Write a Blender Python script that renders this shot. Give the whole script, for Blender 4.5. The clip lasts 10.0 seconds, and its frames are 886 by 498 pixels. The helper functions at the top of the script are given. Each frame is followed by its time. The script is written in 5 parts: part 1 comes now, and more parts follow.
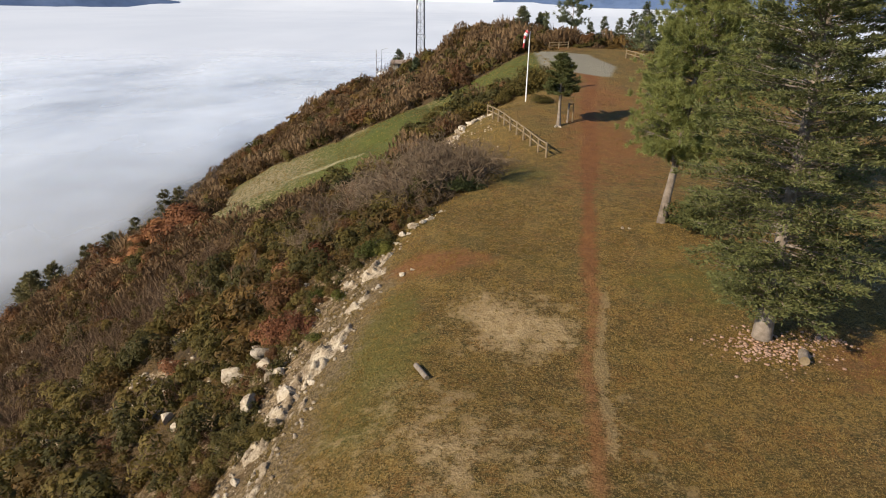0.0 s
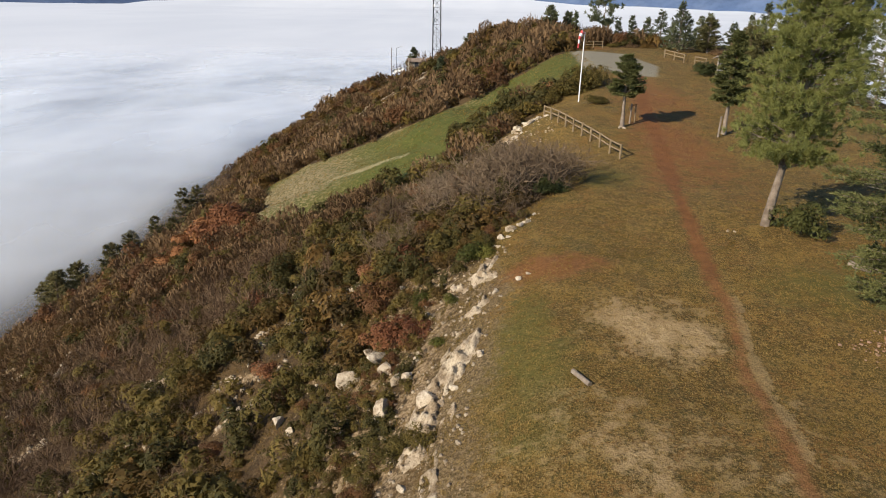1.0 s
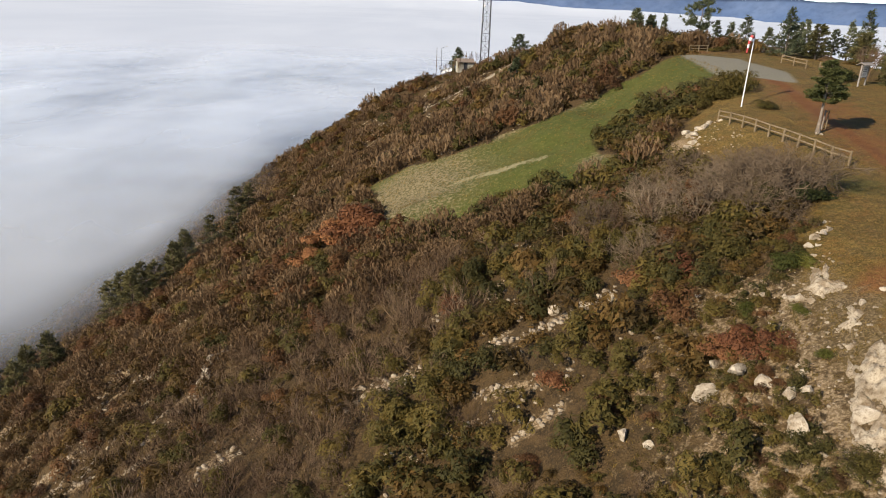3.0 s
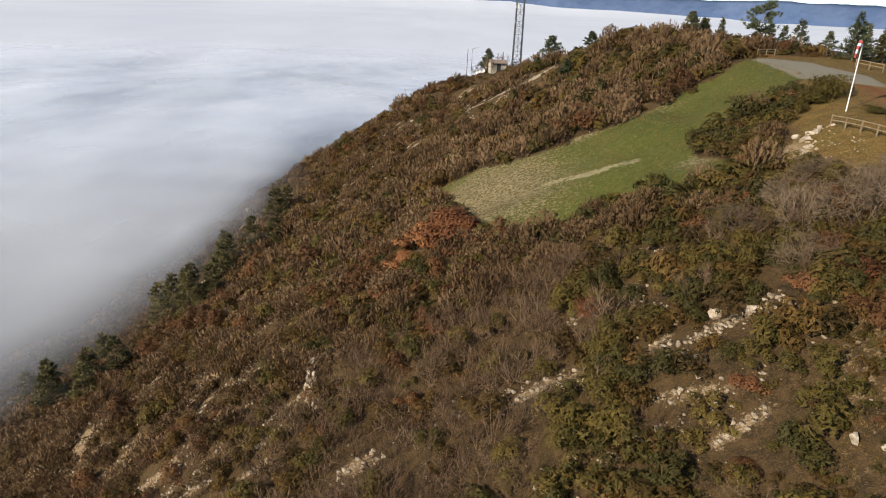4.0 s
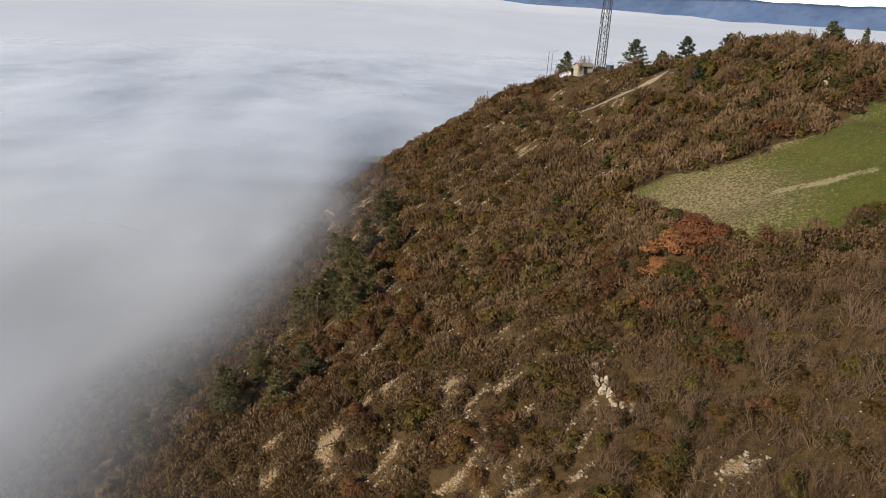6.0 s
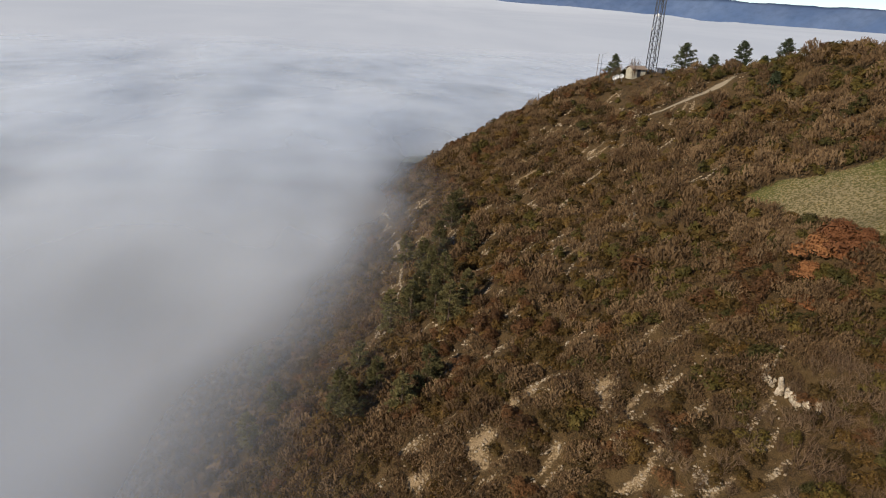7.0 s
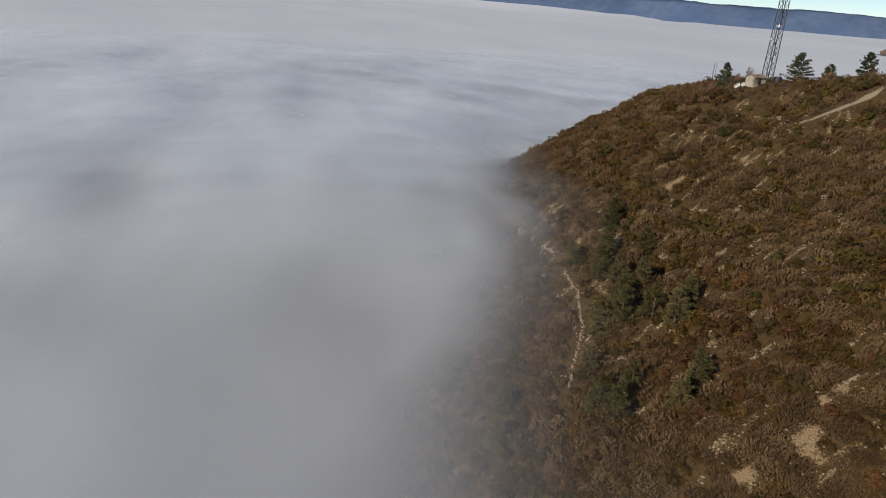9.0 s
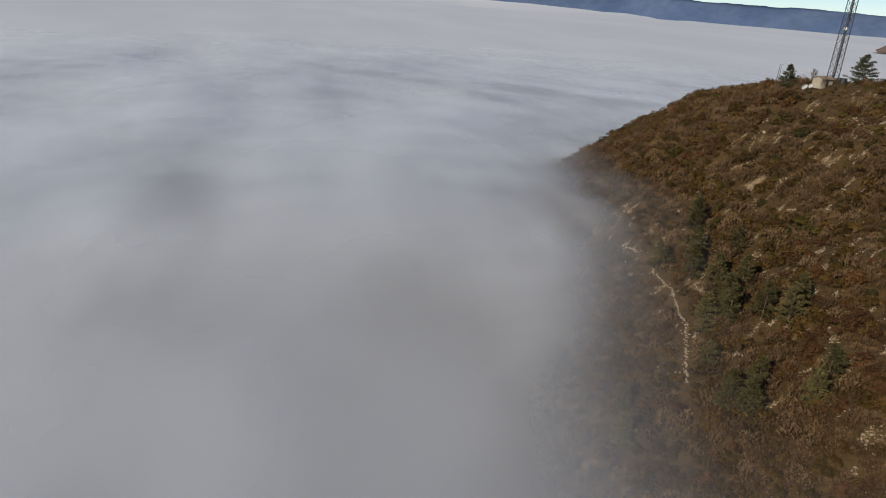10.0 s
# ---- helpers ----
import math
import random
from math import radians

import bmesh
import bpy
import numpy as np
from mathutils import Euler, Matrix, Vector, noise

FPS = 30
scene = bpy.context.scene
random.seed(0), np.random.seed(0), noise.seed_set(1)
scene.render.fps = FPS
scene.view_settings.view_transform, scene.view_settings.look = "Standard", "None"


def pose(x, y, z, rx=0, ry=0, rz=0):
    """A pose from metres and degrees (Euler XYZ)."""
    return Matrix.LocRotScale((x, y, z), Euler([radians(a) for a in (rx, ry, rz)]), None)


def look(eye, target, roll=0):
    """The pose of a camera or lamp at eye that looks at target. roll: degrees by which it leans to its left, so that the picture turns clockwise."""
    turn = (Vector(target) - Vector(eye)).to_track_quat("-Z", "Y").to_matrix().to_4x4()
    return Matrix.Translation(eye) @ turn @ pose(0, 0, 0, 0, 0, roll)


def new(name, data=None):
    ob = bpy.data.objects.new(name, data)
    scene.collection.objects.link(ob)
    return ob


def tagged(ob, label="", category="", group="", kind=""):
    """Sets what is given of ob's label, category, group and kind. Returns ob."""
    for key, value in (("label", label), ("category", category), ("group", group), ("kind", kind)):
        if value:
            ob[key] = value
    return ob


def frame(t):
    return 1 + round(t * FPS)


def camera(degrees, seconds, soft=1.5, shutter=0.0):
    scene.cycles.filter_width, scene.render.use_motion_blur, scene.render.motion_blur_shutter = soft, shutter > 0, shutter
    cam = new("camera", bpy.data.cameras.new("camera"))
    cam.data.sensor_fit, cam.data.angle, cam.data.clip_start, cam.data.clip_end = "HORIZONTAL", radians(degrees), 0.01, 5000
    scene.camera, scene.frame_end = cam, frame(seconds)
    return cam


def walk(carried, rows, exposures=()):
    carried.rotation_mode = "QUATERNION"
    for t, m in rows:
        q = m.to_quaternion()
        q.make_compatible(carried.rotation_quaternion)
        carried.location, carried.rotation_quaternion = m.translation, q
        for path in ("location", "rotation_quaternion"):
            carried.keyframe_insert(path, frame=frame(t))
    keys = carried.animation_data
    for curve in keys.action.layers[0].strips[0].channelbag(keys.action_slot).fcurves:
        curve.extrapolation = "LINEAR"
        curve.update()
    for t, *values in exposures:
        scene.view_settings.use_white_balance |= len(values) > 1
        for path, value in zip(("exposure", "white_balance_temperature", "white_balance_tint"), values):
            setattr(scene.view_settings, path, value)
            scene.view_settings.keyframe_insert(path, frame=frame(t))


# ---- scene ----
cam = camera(68.0, 10.0, soft=1.0)
PATH = [
    (0, (-0.082, 0.070, 10.383), (-0.657, 18.881, 3.616), 0.95),
    (0.5, (-2.288, -0.086, 10.550), (-2.835, 18.708, 3.733), 0.86),
    (1, (-5.218, 0.003, 10.554), (-5.673, 18.792, 3.715), 1.04),
    (1.5, (-8.628, 0.193, 10.469), (-8.966, 18.983, 3.626), 1.33),
    (2, (-12.411, 0.385, 10.350), (-12.624, 19.178, 3.512), 1.63),
    (2.5, (-16.554, 0.515, 10.237), (-16.640, 19.313, 3.408), 1.90),
    (3, (-21.110, 0.554, 10.157), (-21.068, 19.355, 3.334), 2.11),
    (3.5, (-26.171, 0.500, 10.123), (-25.990, 19.300, 3.302), 2.27),
    (4, (-31.838, 0.370, 10.142), (-31.502, 19.166, 3.316), 2.39),
    (4.5, (-38.212, 0.196, 10.209), (-37.694, 18.984, 3.371), 2.50),
    (5, (-45.367, 0.023, 10.315), (-44.635, 18.797, 3.459), 2.62),
    (5.5, (-53.347, -0.103, 10.446), (-52.364, 18.651, 3.569), 2.76),
    (6, (-62.152, -0.138, 10.586), (-60.885, 18.592, 3.685), 2.94),
    (6.5, (-71.740, -0.042, 10.717), (-70.161, 18.655, 3.795), 3.16),
    (7, (-82.024, 0.208, 10.822), (-80.114, 18.869, 3.883), 3.40),
    (7.5, (-92.876, 0.620, 10.887), (-90.634, 19.239, 3.938), 3.65),
    (8, (-104.140, 1.173, 10.904), (-101.582, 19.750, 3.951), 3.87),
    (8.5, (-115.640, 1.822, 10.870), (-112.800, 20.358, 3.918), 4.04),
    (9, (-127.197, 2.480, 10.789), (-124.132, 20.982, 3.840), 4.15),
    (9.5, (-138.656, 3.024, 10.678), (-135.437, 21.498, 3.726), 4.16),
    (10, (-149.900, 3.280, 10.564), (-146.613, 21.734, 3.590), 4.09),
]
walk(cam, [(t, look(eye, target, roll)) for t, eye, target, roll in PATH], [(0, 0.52), (4, 0.42), (7, 0.03), (10, -0.36)])

# ---- world, sun, exposure ----
SUN_AZ = (-0.80, -0.60)
SUN_ELEV = radians(29)
world = bpy.data.worlds.new("sky")
scene.world = world
world.use_nodes = True
wn = world.node_tree.nodes
sky = wn.new("ShaderNodeTexSky")
sky.sky_type = "NISHITA"
sky.sun_disc = False
sky.sun_elevation = SUN_ELEV
sky.sun_rotation = math.atan2(SUN_AZ[0], SUN_AZ[1])
sky.altitude = 2500
sky.dust_density = 0.05
sky.ozone_density = 2.5
wn["Background"].inputs["Strength"].default_value = 0.112
world.node_tree.links.new(sky.outputs[0], wn["Background"].inputs["Color"])
sun = new("sun", bpy.data.lights.new("sun", "SUN"))
sun.data.energy = 5.0
sun.data.angle = radians(0.53)
sun.data.color = (1.0, 0.87, 0.71)
sun_from = Vector((SUN_AZ[0] * math.cos(SUN_ELEV), SUN_AZ[1] * math.cos(SUN_ELEV), math.sin(SUN_ELEV)))
sun.matrix_world = look(sun_from * 200, (0, 0, 0))


# ---- materials ----
class Mat:
    """A small builder for node materials."""

    def __init__(self, name, rough=0.9):
        self.m = bpy.data.materials.new(name)
        self.m.use_nodes = True
        self.t = self.m.node_tree
        self.n = self.t.nodes
        self.b = self.n["Principled BSDF"]
        self.b.inputs["Roughness"].default_value = rough
        self.b.inputs["Specular IOR Level"].default_value = 0.25
        self.geo = self.n.new("ShaderNodeNewGeometry")

    def link(self, a, b):
        self.t.links.new(a, b)

    def put(self, value, socket):
        if isinstance(value, bpy.types.NodeSocket):
            self.link(value, socket)
        elif isinstance(value, tuple):
            socket.default_value = (*value, 1.0) if len(value) == 3 else value
        else:
            socket.default_value = value

    def noise(self, scale, detail=4.0, rough=0.55, stretch=None, w=0.0):
        tex = self.n.new("ShaderNodeTexNoise")
        tex.inputs["Scale"].default_value = scale
        tex.inputs["Detail"].default_value = detail
        tex.inputs["Roughness"].default_value = rough
        src = self.geo.outputs["Position"]
        if stretch:
            vm = self.n.new("ShaderNodeVectorMath")
            vm.operation = "MULTIPLY"
            vm.inputs[1].default_value = stretch
            self.link(src, vm.inputs[0])
            src = vm.outputs[0]
        if w:
            va = self.n.new("ShaderNodeVectorMath")
            va.inputs[1].default_value = (w, w * 0.7, w * 1.3)
            self.link(src, va.inputs[0])
            src = va.outputs[0]
        self.link(src, tex.inputs["Vector"])
        return tex.outputs[0]

    def math(self, op, a, b=0.0, c=0.0, clamp=False):
        nd = self.n.new("ShaderNodeMath")
        nd.operation = op
        nd.use_clamp = clamp
        self.put(a, nd.inputs[0])
        self.put(b, nd.inputs[1])
        self.put(c, nd.inputs[2])
        return nd.outputs[0]

    def ramp(self, value, lo, hi, a=0.0, b=1.0):
        nd = self.n.new("ShaderNodeMapRange")
        nd.interpolation_type = "SMOOTHSTEP"
        self.put(value, nd.inputs[0])
        for k, v in ((1, lo), (2, hi), (3, a), (4, b)):
            nd.inputs[k].default_value = v
        return nd.outputs[0]

    def mix(self, f, a, b):
        nd = self.n.new("ShaderNodeMix")
        nd.data_type = "RGBA"
        self.put(f, nd.inputs["Factor"])
        self.put(a, nd.inputs[6])
        self.put(b, nd.inputs[7])
        return nd.outputs[2]

    def attr(self, name):
        nd = self.n.new("ShaderNodeAttribute")
        nd.attribute_name = name
        return nd.outputs["Fac"]

    def bump(self, height, strength=0.5, distance=0.05):
        nd = self.n.new("ShaderNodeBump")
        nd.inputs["Strength"].default_value = strength
        nd.inputs["Distance"].default_value = distance
        self.link(height, nd.inputs["Height"])
        self.link(nd.outputs[0], self.b.inputs["Normal"])

    def color(self, value):
        self.put(value, self.b.inputs["Base Color"])
        return self


def leaf_material(name, stops, thin=0.25, rough=0.75, island=0.24, lace=0.0):
    """Foliage: colour varies from plant to plant and from leaf to leaf; light passes through a little."""
    m = Mat(name, rough)
    info = m.n.new("ShaderNodeObjectInfo").outputs["Random"]
    pick = m.math("FRACT", m.math("ADD", m.math("MULTIPLY", info, 3.7), m.attr("tint")))
    leafy = m.math("MULTIPLY", m.math("SUBTRACT", m.geo.outputs["Random Per Island"], 0.5), island)
    big = m.math("MULTIPLY", m.math("SUBTRACT", m.noise(0.35, 2), 0.5), 0.5)
    val = m.math("ADD", m.math("ADD", pick, leafy), big, clamp=True)
    cr = m.n.new("ShaderNodeValToRGB")
    els = cr.color_ramp.elements
    els[0].position, els[0].color = stops[0][0], (*stops[0][1], 1)
    els[1].position, els[1].color = stops[-1][0], (*stops[-1][1], 1)
    for p, c in stops[1:-1]:
        e = els.new(p)
        e.color = (*c, 1)
    m.link(val, cr.inputs[0])
    m.color(cr.outputs[0])
    tr = m.n.new("ShaderNodeBsdfTranslucent")
    m.link(cr.outputs[0], tr.inputs[0])
    mx = m.n.new("ShaderNodeMixShader")
    mx.inputs[0].default_value = thin
    m.link(m.b.outputs[0], mx.inputs[1])
    m.link(tr.outputs[0], mx.inputs[2])
    if lace:
        # the outline of single small leaves and the gaps between them
        gap, cut = m.n.new("ShaderNodeBsdfTransparent"), m.n.new("ShaderNodeMixShader")
        m.link(m.ramp(m.noise(lace, 2, 0.6), 0.405, 0.445), cut.inputs[0])
        m.link(gap.outputs[0], cut.inputs[1])
        m.link(mx.outputs[0], cut.inputs[2])
        mx = cut
    m.link(mx.outputs[0], m.n["Material Output"].inputs[0])
    return m.m


def plain_material(name, a, b, scale, rough=0.85, metal=0.0, bump=0.3, fine=None):
    m = Mat(name, rough)
    f = m.ramp(m.noise(scale, 5), 0.3, 0.7)
    c = m.mix(f, a, b)
    g = m.noise(fine or scale * 9, 4, 0.65)
    c = m.mix(m.ramp(g, 0.35, 0.8, 0.0, 0.45), c, tuple(v * 0.55 for v in a))
    m.color(c)
    m.b.inputs["Metallic"].default_value = metal
    m.bump(g, bump, 0.03)
    return m.m


M = {}
M["box"] = leaf_material("evergreen_leaves", [(0.0, (0.050, 0.0450, 0.0115)), (0.35, (0.074, 0.0600, 0.0130)), (0.7, (0.102, 0.0775, 0.0160)), (1.0, (0.140, 0.0980, 0.0210))], thin=0.3, island=0.5, lace=13.0)
M["juniper"] = leaf_material("juniper_needles", [(0.0, (0.022, 0.030, 0.0085)), (0.5, (0.038, 0.046, 0.0115)), (1.0, (0.066, 0.068, 0.0160))], island=0.5, lace=13.0)
M["heath"] = leaf_material("heath_leaves", [(0.0, (0.052, 0.0345, 0.0098)), (0.3, (0.096, 0.0575, 0.0140)), (0.55, (0.084, 0.0550, 0.0122)), (0.8, (0.128, 0.0690, 0.0165)), (1.0, (0.168, 0.1020, 0.0270))], thin=0.35, island=0.5, lace=13.0)
M["greenbox"] = leaf_material("green_box_leaves", [(0.0, (0.052, 0.0580, 0.0100)), (0.5, (0.090, 0.0920, 0.0150)), (1.0, (0.150, 0.1400, 0.0260))], thin=0.3, island=0.5, lace=13.0)
M["rust"] = leaf_material("withered_oak_leaves", [(0.0, (0.076, 0.0400, 0.0165)), (0.4, (0.115, 0.0550, 0.0210)), (0.7, (0.145, 0.0680, 0.0255)), (1.0, (0.180, 0.0900, 0.0340))], thin=0.35, island=0.5, lace=13.0)
M["orange"] = leaf_material("orange_oak_leaves", [(0.0, (0.150, 0.060, 0.023)), (0.6, (0.225, 0.092, 0.034)), (1.0, (0.300, 0.138, 0.052))], island=0.5)
M["red"] = leaf_material("reddish_leaves", [(0.0, (0.11, 0.042, 0.018)), (0.6, (0.17, 0.066, 0.027)), (1.0, (0.225, 0.105, 0.042))], island=0.5, lace=13.0)
M["twig"] = leaf_material("bare_twigs", [(0.0, (0.080, 0.048, 0.026)), (0.5, (0.124, 0.078, 0.043)), (1.0, (0.180, 0.120, 0.069))], thin=0.0, rough=0.9)
M["haze"] = leaf_material("fine_twigs", [(0.0, (0.092, 0.0550, 0.0260)), (0.5, (0.150, 0.0920, 0.0435)), (1.0, (0.215, 0.1390, 0.0710))], thin=0.25, rough=0.9, island=0.5, lace=15.0)
M["greytwig"] = leaf_material("grey_twigs", [(0.0, (0.090, 0.062, 0.037)), (0.5, (0.150, 0.106, 0.065)), (1.0, (0.220, 0.162, 0.103))], thin=0.0, rough=0.9)
M["cedar"] = leaf_material("cedar_needles", [(0.0, (0.042, 0.054, 0.0175)), (0.5, (0.082, 0.093, 0.0285)), (1.0, (0.152, 0.153, 0.0520))], thin=0.2, island=0.7)
# needle green lightened and blued to paint in the haze before distant conifers
M["fir"] = leaf_material("hazed_fir_needles", [(0.0, (0.0710, 0.0850, 0.0410)), (0.5, (0.1250, 0.1390, 0.0690)), (1.0, (0.2130, 0.2190, 0.1150))], thin=0.2, island=0.7)
M["pine"] = leaf_material("pine_needles", [(0.0, (0.1972, 0.2138, 0.0646)), (0.5, (0.3523, 0.3450, 0.1076)), (1.0, (0.5354, 0.4830, 0.1829))], thin=0.5, island=0.7)
M["olive"] = leaf_material("olive_pine_needles", [(0.0, (0.082, 0.080, 0.0300)), (0.5, (0.140, 0.128, 0.0480)), (1.0, (0.215, 0.185, 0.0760))], thin=0.3, island=0.7)
M["darkpine"] = leaf_material("dark_pine_needles", [(0.0, (0.078, 0.070, 0.0260)), (0.5, (0.118, 0.104, 0.0380)), (1.0, (0.165, 0.140, 0.0540))], thin=0.25, island=0.7)
M["grass"] = leaf_material("grass_blades", [(0.0, (0.0820, 0.0630, 0.0090)), (0.35, (0.1400, 0.0920, 0.0150)), (0.65, (0.2250, 0.1420, 0.0320)), (1.0, (0.3150, 0.2080, 0.0650))], thin=0.3, island=0.8)
M["bark"] = plain_material("bark", (0.12, 0.092, 0.066), (0.24, 0.195, 0.15), 3.0, 0.95, bump=0.8)
M["palebark"] = plain_material("pale_bark", (0.17, 0.135, 0.10), (0.28, 0.23, 0.18), 4.0, 0.95, bump=0.8)


def stone_material(name, a, b, soil):
    m = Mat(name, 0.95)
    c = m.mix(m.ramp(m.noise(1.6, 5), 0.35, 0.65), a, b)
    crack = m.noise(6.0, 6, 0.75)
    c = m.mix(m.ramp(crack, 0.50, 0.62, 0.0, 0.75), c, soil)
    c = m.mix(m.ramp(m.noise(22.0, 4, 0.7), 0.5, 0.7, 0.0, 0.4), c, soil)
    m.color(c)
    m.bump(crack, 1.0, 0.10)
    return m.m


M["stone"] = stone_material("limestone", (0.37, 0.30, 0.205), (0.56, 0.48, 0.36), (0.20, 0.142, 0.082))
M["rubble"] = stone_material("limestone_rubble", (0.31, 0.240, 0.155), (0.47, 0.39, 0.28), (0.17, 0.118, 0.068))
M["crag"] = stone_material("crag_limestone", (0.26, 0.195, 0.120), (0.50, 0.42, 0.30), (0.15, 0.100, 0.052))
M["pinkstone"] = plain_material("pinkish_stones", (0.29, 0.17, 0.11), (0.44, 0.30, 0.21), 3.0, 0.9)
M["wood"] = plain_material("weathered_wood", (0.16, 0.115, 0.062), (0.26, 0.195, 0.115), 4.0, 0.85)
M["greywood"] = plain_material("grey_wood", (0.22, 0.19, 0.16), (0.36, 0.32, 0.27), 4.0, 0.85)
M["darkwood"] = plain_material("dark_wood", (0.10, 0.07, 0.05), (0.17, 0.12, 0.08), 4.0, 0.85)
M["steel"] = plain_material("galvanised_steel", (0.13, 0.135, 0.14), (0.21, 0.215, 0.22), 2.0, 0.6, 0.3, 0.1)
M["whitepaint"] = plain_material("white_paint", (0.72, 0.71, 0.68), (0.82, 0.81, 0.79), 1.0, 0.5, 0, 0.05)
M["redcloth"] = plain_material("faded_red_cloth", (0.42, 0.055, 0.055), (0.54, 0.10, 0.09), 2.0, 0.8)
M["whitecloth"] = plain_material("white_cloth", (0.68, 0.66, 0.64), (0.8, 0.78, 0.76), 2.0, 0.8)
M["render"] = plain_material("cream_render", (0.36, 0.325, 0.24), (0.46, 0.42, 0.32), 1.0, 0.9)
M["tiles"] = plain_material("clay_tiles", (0.22, 0.165, 0.12), (0.32, 0.25, 0.19), 2.0, 0.85)
M["maststeel"] = plain_material("weathered_mast_steel", (0.055, 0.058, 0.064), (0.115, 0.118, 0.125), 0.6, 0.55, 0.4, 0.1)
M["dark"] = plain_material("dark_metal", (0.04, 0.04, 0.045), (0.08, 0.08, 0.085), 2.0, 0.5, 0.4, 0.05)
M["paper"] = plain_material("printed_board", (0.55, 0.53, 0.48), (0.74, 0.73, 0.69), 3.0, 0.6, 0, 0.02)
# the blue of the distant air haze is put into the base colour
M["hill"] = plain_material("haze_blue_wooded_hills", (0.070, 0.115, 0.215), (0.105, 0.150, 0.245), 0.004, 1.0, 0, 0.0, fine=0.02)
M["spur"] = plain_material("far_brown_hill", (0.16, 0.11, 0.09), (0.24, 0.17, 0.13), 0.02, 1.0, 0, 0.0, fine=0.1)

# ---- terrain ----
EDGE_Y = [20, 32, 45, 56, 67, 76, 85, 97, 108, 116, 124, 130, 140, 157, 175]
EDGE_X = [-2.6, -2.2, 4.0, 2.8, 9.5, 8.2, 7.2, 8.0, 6.5, 6.0, 2.0, -2.5, -9.8, -13.2, -15.7]
EDGE_FALL = [0.75, 0.64, 0.52, 0.54, 0.37, 0.43, 0.47, 0.50, 0.57, 0.62, 0.65, 0.66, 0.66, 0.64, 0.57]
CREST_Y = [-40, 0, 18, 30, 43, 50, 60, 72, 86, 100, 112, 124, 140, 160, 175, 200, 240, 262, 340, 430]
CREST_Z = [-1, -0.3, 0, 0.7, 1.6, 2.4, 3.4, 4.7, 5.8, 6.8, 7.6, 6.2, 0.4, -2.1, -3.0, -7.4, -15.6, -42, -70, -95]


def soft_plus(d, w):
    return w * np.logaddexp(0, d / w)


def smooth_noise(x, y, cell, seed):
    """Value noise on a lattice, about -1 to 1."""
    u, v = np.asarray(x) / cell, np.asarray(y) / cell
    i, j = np.floor(u), np.floor(v)
    a, b = u - i, v - j
    a, b = a * a * (3 - 2 * a), b * b * (3 - 2 * b)

    def lattice(p, q):
        s = np.sin(p * 127.1 + q * 311.7 + seed * 74.7) * 43758.5453
        return 2 * (s - np.floor(s)) - 1

    return (lattice(i, j) * (1 - a) + lattice(i + 1, j) * a) * (1 - b) + (lattice(i, j + 1) * (1 - a) + lattice(i + 1, j + 1) * a) * b


def rim(y):
    return np.interp(y, EDGE_Y, EDGE_X)


def height(x, y):
    x, y = np.asarray(x, float), np.asarray(y, float)
    fall = np.interp(y, EDGE_Y, EDGE_FALL)
    d = rim(y) - x
    z = np.interp(y, CREST_Y, CREST_Z) - fall * soft_plus(d, 1.2) - (0.624 - fall) * soft_plus(d - 35, 4.0)
    z = z - 0.45 * soft_plus(x - 34, 3.0) - 0.5 * soft_plus(-y - 25, 8.0)
    z = z - 1.3 * np.exp(-(((x + 8.0) / 6.0) ** 2) - ((y - 65.5) / 6.0) ** 2)
    z = z + 0.5 * np.exp(-(((x - 10.5) / 5.0) ** 2) - ((y - 29.0) / 7.0) ** 2)
    z = z + 2.4 * np.exp(-(((x + 0.5) / 7.0) ** 2) - ((y - 119.5) / 7.0) ** 2)
    z = z - 1.9 * np.exp(-(((x - 19.0) / 11.0) ** 2) - ((y - 113.0) / 13.0) ** 2)
    z = z + 3.4 * np.exp(-(((x + 36.0) / 12.0) ** 2) - ((y - 177.0) / 13.0) ** 2)
    z = z + 2.6 * np.exp(-(((x + 60.0) / 20.0) ** 2) - ((y - 195.0) / 28.0) ** 2)
    z = z - 1.3 * np.exp(-(((x + 40.0) / 14.0) ** 2) - ((y - 110.0) / 9.0) ** 2)
    rough = np.clip((d - 1) / 10, 0, 1)
    z = z + rough * (0.8 * smooth_noise(x, y, 9, 1) + 0.35 * smooth_noise(x, y, 3.5, 2)) + 0.06 * smooth_noise(x, y, 2.2, 3)
    return np.maximum(z, -95)


FIELD = [(-32, 85.5), (-28, 87), (-23.7, 83.5), (-19, 81.8), (-13.5, 81.7), (-9.8, 80.5), (-5, 82.8), (0.2, 85), (4, 85.6), (9, 89.3), (9.6, 81.5), (9.7, 75.6), (4.4, 71.2), (-1, 69.9), (-5.6, 67.5), (-6.8, 64.5), (-5.4, 61), (-4.6, 57.2), (-6.4, 56.6), (-10.2, 58.6), (-14.4, 61.2), (-18.2, 60.8), (-22, 62), (-25.6, 62.7), (-27.8, 68), (-28.6, 73), (-30.5, 80)]
TRACK = [(3.0, 4.0), (3.3, 12.6), (3.7, 15.7), (4.0, 18.7), (4.8, 22.4), (5.6, 28.6), (6.9, 35.9), (8.6, 45.5), (10.4, 58), (12.5, 68), (13.0, 80)]
PAD = [(8.5, 89.5), (8.2, 75), (14.6, 69.5), (16.5, 76), (15.0, 86)]
ROAD = [(-9.2, 136.2), (-11.0, 135.8), (-14.4, 136), (-18, 136.8), (-24, 139.4)]
STRIP = [(-11.0, 67.6), (-15.3, 68.6), (-19.6, 70.8)]
